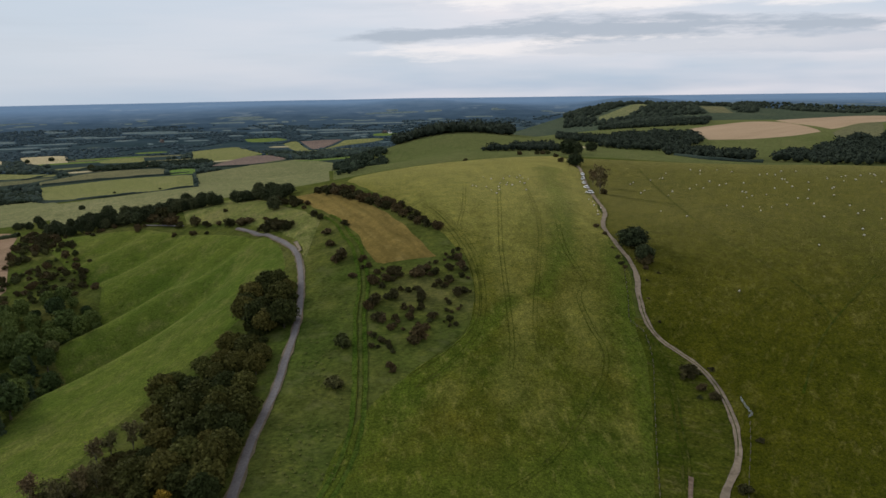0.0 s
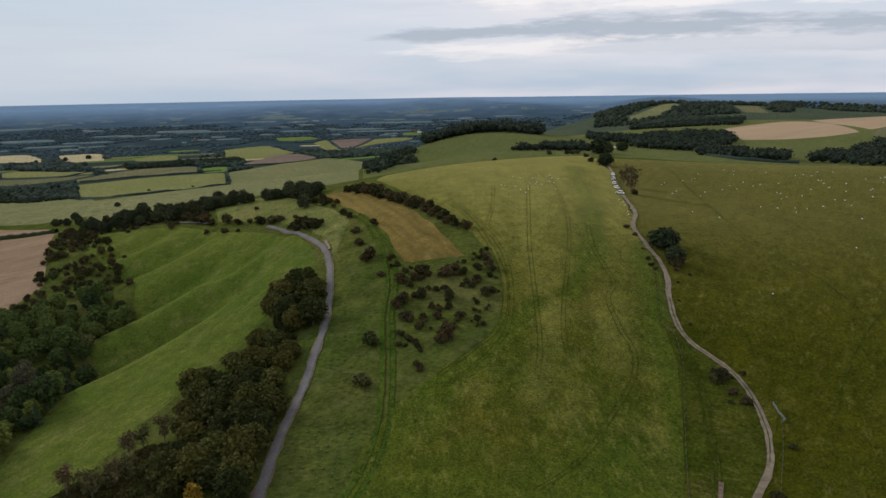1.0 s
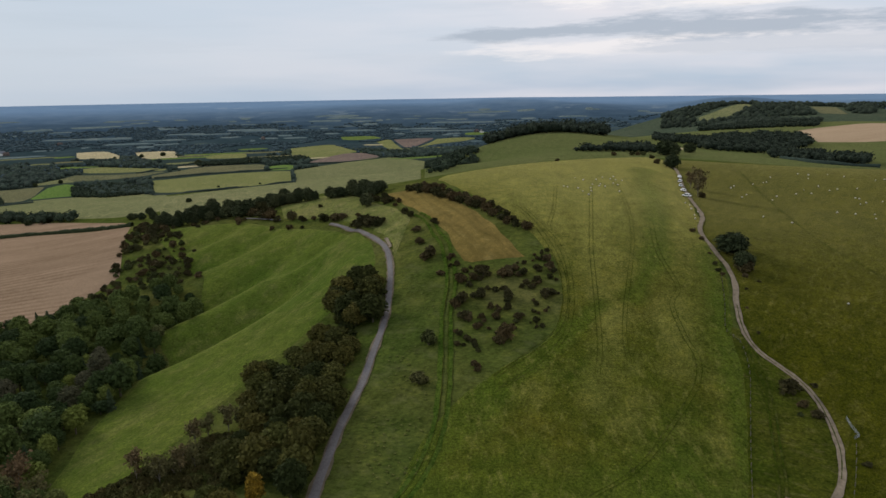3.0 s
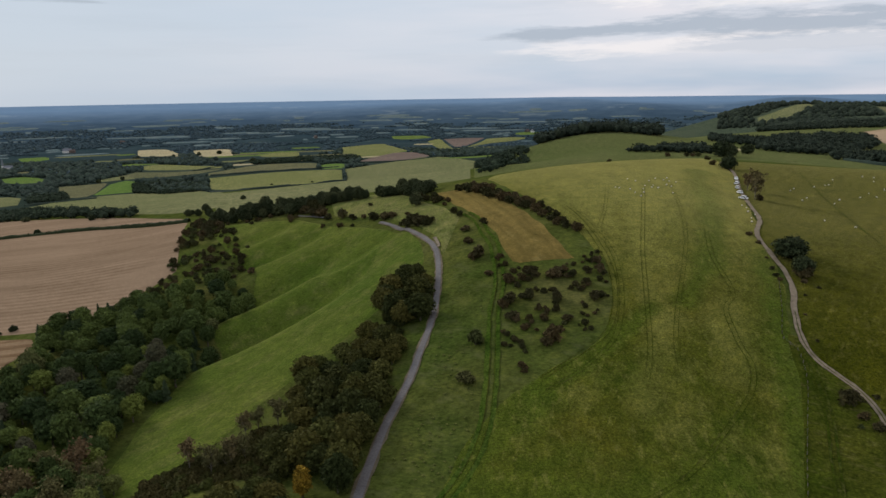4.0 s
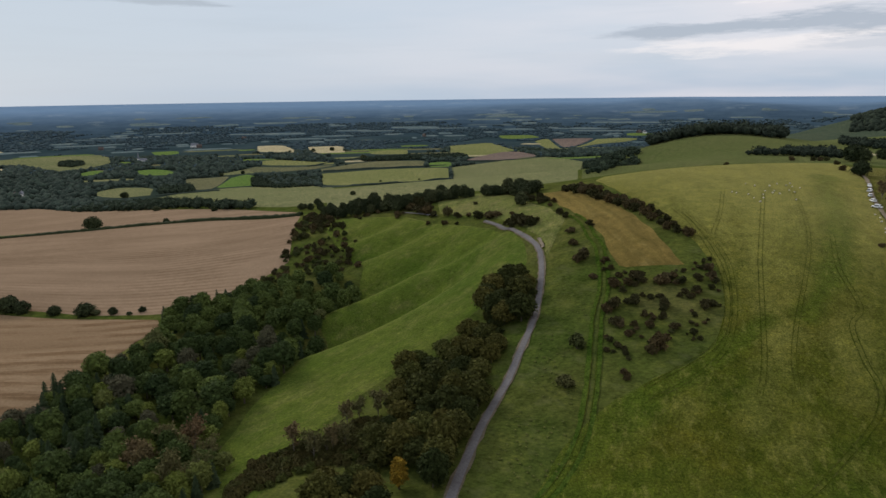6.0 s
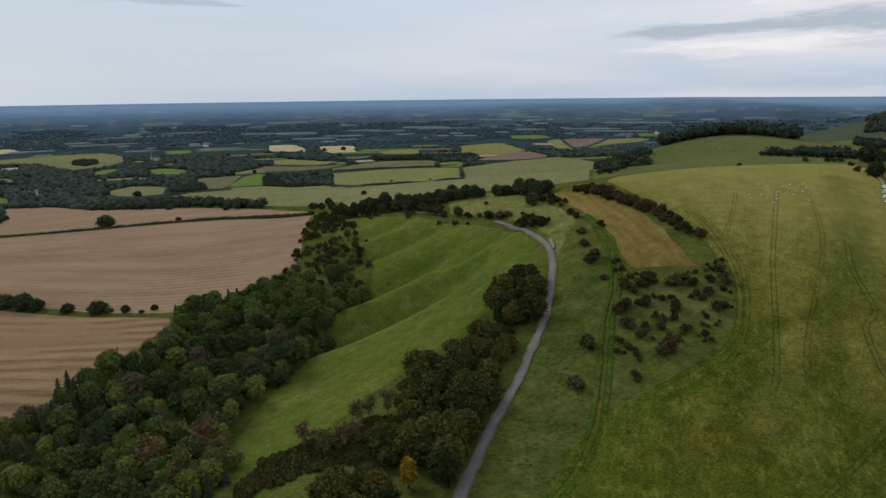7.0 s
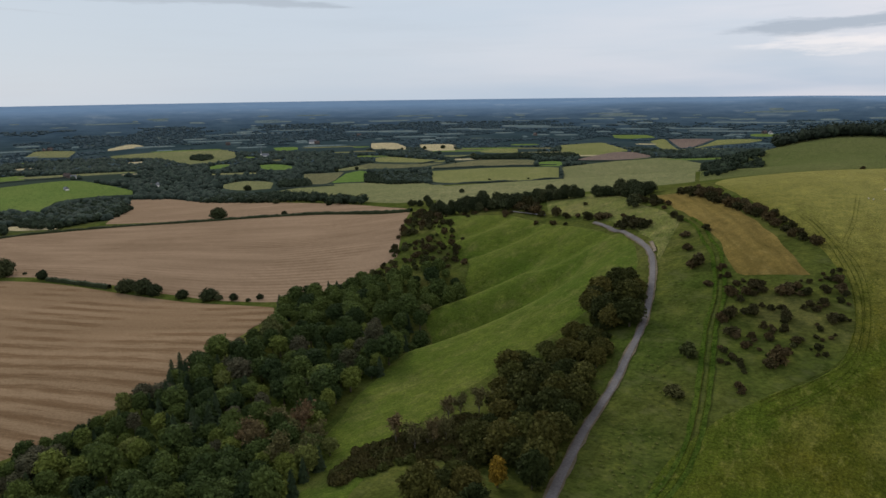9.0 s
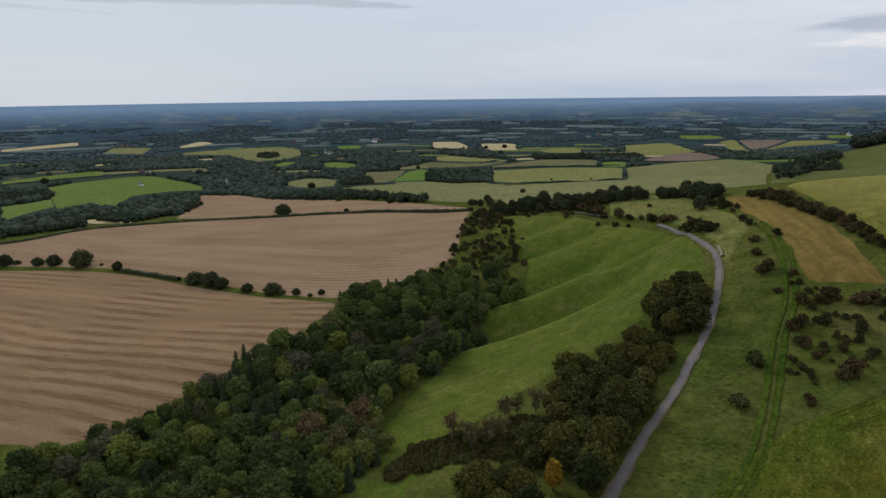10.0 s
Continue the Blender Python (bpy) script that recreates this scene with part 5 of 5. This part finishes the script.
creeping = [bush("bramble_patch", 115 + i, BRAMBLE_LEAF, "low brown-olive bramble scrub on the slope", tall=1.5, lobes=10) for i in range(3)]
low = scatter([(-125, 150), (-125, 167), (-117, 176), (-107, 181), (-100, 190), (-94, 191), (-85, 182), (-80, 168), (-86, 157), (-94, 164), (-103, 160), (-113, 150), (-118, 144)], 2.2, 15)
plant_all(creeping, [(x, y, w) for (x, y), w in zip(low, rng.uniform(3, 5.5, len(low)))], "bramble scrub", 17, 4.6, 0.2)
plant_all(gorse, [(-34, 219, 7.7), (-34, 198, 7.5)] + [(x, y, 1.8 + 4.4 * rng.random() ** 2) for x, y in scrub[1::2]], "olive bushes", 9, 5.0, 0.2)
hedge("clipped_hedge", [(-955, 282), (-764, 319), (-770, 411), (-748, 453), (-674, 491), (-561, 507), (-478, 516), (-392, 516), (-308, 496)], 3.2, 3.0, DARK_LEAF, "long clipped dark hedge between stubble fields", 1)
hedge("low_hedge", [(-499, 291), (-468, 290), (-424, 289)], 3.0, 3.0, DARK_LEAF, "low overgrown dark hedge on a field edge", 2)

for i, line in enumerate([[(-743, 1267), (-510, 1065), (-550, 1394), (-518, 1459)], [(-926, 1818), (-954, 1701), (-971, 1608)], [(-628, 1783), (-494, 1774), (-391, 1855)], [(-1610, 691), (-1608, 796), (-1582, 908), (-1556, 986)], [(-944, 1021), (-921, 1063), (-892, 1136)], [(-594, 1668), (-522, 1489)], [(-1206, 1719), (-1098, 1755), (-994, 1740)], [(-887, 1539), (-791, 1617), (-611, 1687)], [(279, 834), (289, 778), (312, 756), (342, 741)], [(58, 919), (90, 943), (143, 994)]]):
    hedge("field_hedge", line, 4.0, 3.4, FAR_HAZE_LEAF, "dark hedge between fields of the plain", 30 + i, 4.0, 6)

# ---- woods of the plain and of the far downs ----
WOODS = []
WOODS.append([(-1622, 1409), (-1566, 1400), (-1576, 1451), (-1648, 1514), (-1690, 1512), (-1692, 1474)])
WOODS.append([(-814, 341), (-820, 379), (-811, 433), (-952, 510), (-786, 465), (-810, 574), (-932, 690), (-1100, 788), (-1149, 745), (-1072, 663), (-986, 572), (-1112, 598), (-1029, 494), (-1005, 423)])
WOODS.append([(-1310, 557), (-1326, 658), (-1452, 705), (-1435, 613)])
WOODS.append([(-883, 1235), (-803, 1215), (-744, 1283), (-826, 1414), (-939, 1422), (-966, 1352)])
WOODS.append([(-875, 770), (-666, 675), (-556, 641), (-467, 585), (-407, 568), (-426, 590), (-509, 638), (-779, 842), (-940, 868)])
WOODS.append([(-958, 1045), (-920, 1098), (-1011, 1196), (-1053, 1159)])
WOODS.append([(-910, 1805), (-802, 1895), (-655, 1951), (-602, 1842), (-748, 1807), (-881, 1747)])
WOODS.append([(-100, 668), (-89, 672), (-85, 745), (-81, 1018), (-86, 1069), (-206, 1891), (-234, 1827), (-172, 1118)])
WOODS.append([(-530, 2162), (-429, 2099), (-363, 2062), (-316, 1876), (-421, 1990)])
WOODS.append([(47, 904), (94, 895), (149, 888), (158, 947), (99, 945)])
WOODS.append([(185, 1105), (257, 1070), (280, 1167), (203, 1213)])
WOODS.append([(224, 995), (284, 953), (409, 1093), (439, 1218), (353, 1295), (271, 1201)])
WOODS.append([(358, 750), (390, 719), (438, 686), (509, 647), (716, 914), (596, 937), (517, 915), (450, 899)])
WOODS.append([(351, 1989), (441, 1910), (585, 1913), (735, 1914), (854, 1918), (935, 2101), (896, 2334), (434, 2462)])
WOODS.append([(1428, 3513), (992, 2006), (1345, 2138), (1573, 2143), (2161, 2946), (1947, 3099), (1690, 3421), (1524, 3681)])
WOODS.append([(508, 955), (599, 1048), (706, 1115), (786, 1125), (658, 938), (603, 948), (517, 915)])
WOODS.append([(450, 1203), (479, 1193), (498, 1242), (469, 1255)])
WOODS.append([(272, 845), (302, 780), (336, 757), (360, 812), (351, 927), (310, 962)])
WOODS.append([(358, 1601), (414, 1545), (567, 1517), (657, 1729), (562, 1898), (451, 1877)])
near_woods = [scatter(w, 7.0, 30 + i, 4000) for i, w in enumerate(WOODS[:9])]
woods("plain_wood", np.vstack(near_woods), 5.0, COPSE_LEAF, "dark woods and tree belts between the fields", 1)
down_woods = [scatter(w, 9.2, 50 + i, 4000) for i, w in enumerate(WOODS[9:])]
down_woods = np.vstack(down_woods)
for o in DOWN_OUTLINES:
    down_woods = down_woods[~inside(o, down_woods[:, 0], down_woods[:, 1])]
far_ones = np.hypot(*down_woods.T) > 1800
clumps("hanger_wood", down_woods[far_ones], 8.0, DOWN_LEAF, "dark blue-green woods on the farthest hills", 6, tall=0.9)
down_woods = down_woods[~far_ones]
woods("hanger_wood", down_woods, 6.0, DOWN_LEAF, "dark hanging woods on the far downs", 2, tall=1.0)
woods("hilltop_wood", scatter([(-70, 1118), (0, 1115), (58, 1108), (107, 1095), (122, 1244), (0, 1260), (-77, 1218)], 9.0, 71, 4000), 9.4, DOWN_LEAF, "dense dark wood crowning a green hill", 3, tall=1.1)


def plain_trees(r0, r1, n, gaps, seed):
    """Plan points of the woods of the plain between two distances, in drifts with gaps between."""
    rng = np.random.default_rng(seed)
    az, r = np.radians(rng.uniform(-36, 74, n)), np.sqrt(rng.uniform(r0 ** 2, r1 ** 2, n))
    x, y = -np.sin(az) * r, np.cos(az) * r
    keep = (height(x, y) < -62) | (r > 2900)
    # trees left out on the camera's side of each field, so the field shows in its view
    for o in FIELD_OUTLINES:
        for back in (0, 30, 60):
            keep &= ~inside(o, x * (1 + back / r), y * (1 + back / r))
    keep &= ~((az < np.radians(30)) & (r < 1500) & (az > np.radians(8)))
    drift = np.array([noise.noise(Vector((px / 330, py / 330, 0.3))) + 0.5 * noise.noise(Vector((px / 90, py / 90, 5.3))) for px, py in zip(x, y)])
    keep &= drift > gaps
    return np.stack([x, y], 1)[keep]


# two rings of woodland, the farther one with more haze in its leaf colour
clumps("plain_wood", plain_trees(850, 2300, 36000, -0.25, 9), 6.0, FAR_HAZE_LEAF, "unbroken dark woodland of the plain, tinted with painted haze", 3)
clumps("plain_wood", plain_trees(1950, 3550, 32000, -0.14, 10), 5.9, PLAIN_HAZE_LEAF, "woodland drifts far out on the plain, blue with painted haze", 4, tall=0.6)

# ---- rank grass beside the lane ----
def tussocks(name, outline, gap, leaf, label, seed):
    """Tufts of rank grass past counting: a few bent blades each, joined."""
    rng = np.random.default_rng(seed)
    p = scatter(outline, gap, seed, 5200)
    keep = np.array([noise.noise(Vector((x / 9, y / 9, 1.7))) > -0.05 for x, y in p])
    p = p[keep]
    n, blades = len(p), 7
    foot = np.column_stack([p, height(p[:, 0], p[:, 1]) + 0.28])
    a = rng.uniform(0, 6.28, (n, blades))
    r = rng.uniform(0.35, 0.75, (n, blades)) * rng.uniform(0.7, 1.3, (n, 1))
    out = np.stack([np.cos(a), np.sin(a), np.zeros_like(a)], -1) * r[..., None]
    side = np.stack([-np.sin(a), np.cos(a), np.zeros_like(a)], -1) * 0.26
    base = foot[:, None]
    tip = base + out + np.array([0, 0, 1]) * (rng.uniform(0.05, 0.16, (n, blades, 1)))
    tri = np.stack([base - side, base + side, tip], 2)
    tagged(mesh_object(name, tri.reshape(-1, 3), np.arange(n * blades * 3).reshape(-1, 3), leaf), label, "grass", kind="stuff")


tussocks("grass_tussocks", [(-66, 319), (-46, 281), (-34, 239), (-32, 209), (-30, 183), (-27, 151), (-48, 155), (-48, 173), (-46, 202), (-49, 246)], 2.1, TUFT_LEAF, "straw-tipped tufts of rank grass beside the lane", 61)
tussocks("grass_tussocks", [[(-172, 450), (-157, 461), (-134, 459), (-111, 428), (-93, 396), (-76, 372), (-60, 341)], [(-152, 404), (-130, 392), (-108, 375), (-90, 353), (-75, 332), (-66, 313), (-60, 295)]][0] + [[(-172, 450), (-157, 461), (-134, 459), (-111, 428), (-93, 396), (-76, 372), (-60, 341)], [(-152, 404), (-130, 392), (-108, 375), (-90, 353), (-75, 332), (-66, 313), (-60, 295)]][1][::-1], 1.6, TUFT_LEAF, "pale tufts of rank grass near the rim", 62)

# ---- sheep ----
def box(bm, x0, x1, y0, y1, z0, z1, bevel=0.0):
    made = bmesh.ops.create_cube(bm, size=1.0)
    bmesh.ops.scale(bm, vec=(x1 - x0, y1 - y0, z1 - z0), verts=made["verts"])
    bmesh.ops.translate(bm, vec=((x0 + x1) / 2, (y0 + y1) / 2, (z0 + z1) / 2), verts=made["verts"])
    if bevel:
        bmesh.ops.bevel(bm, geom=list({e for v in made["verts"] for e in v.link_edges}), offset=bevel, segments=2, affect="EDGES")


def ball(bm, centre, size, level=2):
    made = bmesh.ops.create_icosphere(bm, subdivisions=level, radius=1.0)
    bmesh.ops.scale(bm, vec=size, verts=made["verts"])
    bmesh.ops.translate(bm, vec=centre, verts=made["verts"])


def rod(bm, p0, p1, r, sides=6):
    d = Vector(p1) - Vector(p0)
    m = Matrix.Translation((Vector(p0) + Vector(p1)) / 2) @ d.to_track_quat("Z", "Y").to_matrix().to_4x4()
    bmesh.ops.create_cone(bm, cap_ends=True, segments=sides, radius1=r, radius2=r, depth=d.length, matrix=m)


def sheep():
    root = tagged(new("sheep"), "white woolly sheep grazing on the down", "sheep")
    bm = bmesh.new()
    ball(bm, (0, 0, 0.62), (0.62, 0.34, 0.36))
    ball(bm, (-0.25, 0, 0.66), (0.36, 0.32, 0.34))
    part("fleece", bm, WOOL, root)
    bm = bmesh.new()
    ball(bm, (0.70, 0, 0.48), (0.20, 0.10, 0.12), 1)
    part("head", bm, FACE, root, "dark sheep face lowered to the grass")
    for x in (-0.38, 0.36):
        for y in (-0.16, 0.16):
            bm = bmesh.new()
            rod(bm, (x, y, -0.1), (x, y, 0.45), 0.05)
            part("leg", bm, FACE, root)
    return root


flock = sheep()
rng = np.random.default_rng(21)
left = [tuple(p) for p in scatter([(10, 339), (21, 385), (32, 398), (51, 412), (45, 357), (32, 337), (19, 337)], 2.2, 22, 600)][:22]
for x, y in [(108, 397), (111, 402), (108, 375), (112, 382), (123, 409), (130, 414), (132, 415), (138, 428), (122, 372), (127, 381), (106, 333), (116, 325), (139, 388), (157, 439), (146, 397), (158, 425), (162, 436), (147, 389), (157, 407), (156, 404), (173, 437), (158, 394), (163, 397), (144, 348), (179, 429), (164, 377), (173, 397), (151, 345), (165, 375), (161, 364), (165, 367), (190, 415), (159, 344), (156, 336), (195, 416), (164, 342), (173, 368), (183, 380)] + [(198, 412), (206, 422), (196, 400), (196, 399), (197, 398), (195, 391), (173, 345), (193, 381), (213, 418), (184, 356), (188, 354), (197, 371), (205, 387), (186, 344), (179, 321), (220, 396), (218, 392), (209, 370), (203, 357), (211, 372), (227, 394), (223, 384), (230, 395), (200, 337), (230, 385), (196, 323), (238, 394), (201, 327), (185, 300), (181, 292), (245, 397), (246, 395), (245, 392), (239, 376), (201, 313), (108, 244), (157, 283)] + [(74, 348), (74, 335), (73, 323), (72, 317), (68, 301), (76, 330), (75, 343)] + left:
    s = rng.uniform(0.62, 0.85)
    copy_thing(flock, Matrix.Translation((x, y, float(lift(x, y)) + 0.02)) @ pose(0, 0, 0, 0, 0, rng.uniform(0, 360)) @ Matrix.Diagonal((s, s, s, 1)))["group"] = "flock on the down"
finish([flock])


# ---- cars parked on the chalk track ----
def car(length, tall):
    root = tagged(new("car"), "white car parked on the chalk track", "car")
    bm = bmesh.new()
    box(bm, -length / 2, length / 2, -0.86, 0.86, 0.28, 0.82, 0.14)
    body = part("body", bm, VAN_WHITE, root)
    bm = bmesh.new()
    made = bmesh.ops.create_cube(bm, size=1.0)
    for v in made["verts"]:
        up = v.co.z > 0
        v.co = (v.co.x * length * (0.46 if up else 0.66) - 0.25, v.co.y * (1.35 if up else 1.62), tall if up else 0.80)
    bmesh.ops.bevel(bm, geom=bm.edges[:], offset=0.06, segments=2, affect="EDGES")
    cabin = part("cabin", bm, VAN_WHITE, root)
    for y in (-1, 1):
        bm = bmesh.new()
        box(bm, -length * 0.24 - 0.25, length * 0.24 - 0.25, y * 0.775 - 0.02, y * 0.775 + 0.02, 0.90, tall - 0.16, 0.01)
        part("side_window", bm, GLASS_DARK, cabin)
    for x, lean in ((length * 0.295 - 0.25, 1), (-length * 0.295 - 0.25, -1)):
        bm = bmesh.new()
        box(bm, x - 0.14, x + 0.02, -0.6, 0.6, 0.92, tall - 0.18, 0.01)
        part("windscreen" if lean > 0 else "rear_window", bm, GLASS_DARK, cabin)
    for x in (-length * 0.30, length * 0.32):
        for y in (-0.80, 0.80):
            bm = bmesh.new()
            rod(bm, (x, y - 0.10, 0.31), (x, y + 0.10, 0.31), 0.31, 14)
            part("wheel", bm, TYRE, root)
    return root


line = [(84, 415), (82, 403), (80, 391), (79, 379), (78, 365)]
cars = [car(4.2, 1.45), car(4.6, 1.62), car(3.9, 1.5)]
for i, (x, y) in enumerate(line):
    x2, y2 = line[i - 1] if i else line[1]
    a = math.degrees(math.atan2(y2 - y, x2 - x)) + (8, -14, 5, 20, 55)[i % 5]
    copy_thing(cars[i % 3], Matrix.Translation((x, y, float(lift(x, y, 1.7)))) @ pose(0, 0, 0, 0, 0, a))["group"] = "cars on the track"
finish(cars)


# ---- fence and sheep hurdles ----
def fence(points, gap=3.0):
    way = smooth_line(points, gap)
    x0, y0 = way[0]
    root = tagged(new("stock_fence"), "weathered post and wire stock fence", "fence")
    root.location = (x0, y0, at(x0, y0))
    bm = bmesh.new()
    box(bm, -0.07, 0.07, -0.07, 0.07, -0.4, 1.25, 0.015)
    first = part("post", bm, OAK_POST, root)
    tops = []
    for i, (x, y) in enumerate(way):
        spot = Vector((x - x0, y - y0, at(x, y) - root.location.z))
        post = first if i == 0 else new("post", first.data)
        post.parent, post.location = root, spot
        tops.append(spot)
    for z in (0.45, 0.8, 1.1):
        ring = np.array([(0.0, 0.068, z), (0.0, 0.08, z + 0.012), (0.0, 0.092, z), (0.0, 0.08, z - 0.012), (0.0, 0.068, z)])
        strand = np.array([tuple(q) for q in tops])[:, None] + ring[None]
        mesh_object("wire", strand, grid_faces(len(tops), len(ring)), WIRE, root)


fence([(70, 262), (66, 239), (63, 224), (66, 218), (65, 204), (61, 188), (56, 169), (51, 149), (47, 133)])
fence([(84, 176), (80, 166), (75, 155), (69, 141)])


def hurdle(p, q):
    root = tagged(new("sheep_hurdle"), "galvanised steel sheep hurdle standing in grass", "hurdle", "sheep hurdles")
    z = at(*p)
    root.location = (*p, z)
    v = Vector((q[0] - p[0], q[1] - p[1], at(*q) - z))
    for h in (0.15, 0.4, 0.65, 0.9, 1.2):
        bm = bmesh.new()
        rod(bm, (0, 0, h), v + Vector((0, 0, h)), 0.035)
        part("rail", bm, STEEL, root)
    for u in (0.0, 0.5, 1.0):
        bm = bmesh.new()
        rod(bm, v * u + Vector((0, 0, -0.15)), v * u + Vector((0, 0, 1.25)), 0.04)
        part("upright", bm, STEEL, root)


for p, q in [((85.7, 186.8), (85.7, 183.5)), ((85.7, 183.5), (86.3, 179.9)), ((86.3, 179.9), (84.8, 178.9))]:
    hurdle(p, q)


# ---- farms, houses and a church out on the plain ----
def house(x, y, size, walls, roof, turn, label, name="house", spire=0.0):
    root = tagged(new(name), label, name)
    root.matrix_basis = Matrix.Translation((x, y, at(x, y))) @ pose(0, 0, 0, 0, 0, turn)
    w, d, h = size, size * 0.55, min(6.5, size * 0.42)
    bm = bmesh.new()
    box(bm, -w / 2, w / 2, -d / 2, d / 2, -1.0, h)
    shell = part("wall", bm, walls, root)
    bm = bmesh.new()
    e, r = 0.5, d * 0.55
    low = [bm.verts.new(p) for p in ((-w / 2 - e, -d / 2 - e, h), (w / 2 + e, -d / 2 - e, h), (w / 2 + e, d / 2 + e, h), (-w / 2 - e, d / 2 + e, h))]
    ridge = [bm.verts.new(p) for p in ((-w / 2 - e, 0, h + r), (w / 2 + e, 0, h + r))]
    for f in ((low[0], low[1], ridge[1], ridge[0]), (low[2], low[3], ridge[0], ridge[1]), (low[1], low[2], ridge[1]), (low[3], low[0], ridge[0]), (low[3], low[2], low[1], low[0])):
        bm.faces.new(f)
    tiles = part("roof", bm, roof, root)
    bm = bmesh.new()
    box(bm, w * 0.28, w * 0.28 + 1.0, -0.5, 0.5, h + r * 0.5, h + r + 1.2, 0.05)
    part("chimney", bm, BRICK_RED, tiles)
    for u in (-0.36, -0.12, 0.12, 0.36):
        for z in (0.22, 0.68):
            bm = bmesh.new()
            box(bm, u * w - 0.55, u * w + 0.55, -d / 2 - 0.05, -d / 2 + 0.1, z * h, z * h + 1.2)
            part("window", bm, GLASS_DARK, shell)
    if spire:
        bm = bmesh.new()
        box(bm, -w / 2 - 4.5, -w / 2, -2.3, 2.3, -1.0, 11.0)
        tower = part("tower", bm, walls, root)
        bm = bmesh.new()
        bmesh.ops.create_cone(bm, cap_ends=True, segments=8, radius1=2.6, radius2=0.08, depth=spire, matrix=Matrix.Translation((-w / 2 - 2.25, 0, 11.0 + spire / 2)))
        part("spire", bm, SLATE, tower)


for i, (x, y, w) in enumerate([(-1695, 2047, 26.0), (-1669, 2038, 17.1), (-1476, 1561, 10.5), (-1208, 958, 15.1), (-1223, 959, 10.2), (-1555, 988, 15.0), (-1528, 986, 11.9), (-2336, 1436, 17.8), (-2335, 1414, 15.5), (-1334, 842, 7.7), (-1943, 1866, 15.3), (-237, 2942, 24.0), (-214, 2932, 23.9), (-1059, 2665, 16.3), (-1715, 2366, 16.6)]):
    if i == 2:
        house(x, y, 20, RENDER_WHITE, SLATE, 30, "pale village church with a slender spire", "church", 22.0)
    else:
        pale = i % 3 == 0
        house(x, y, max(11.0, min(w, 26.0)), RENDER_WHITE if pale else BRICK_RED, SLATE if pale else ROOF_TILE, 20 + 37 * i,
              "white rendered house with a slate roof among trees" if pale else "red brick farmhouse with a clay tile roof")
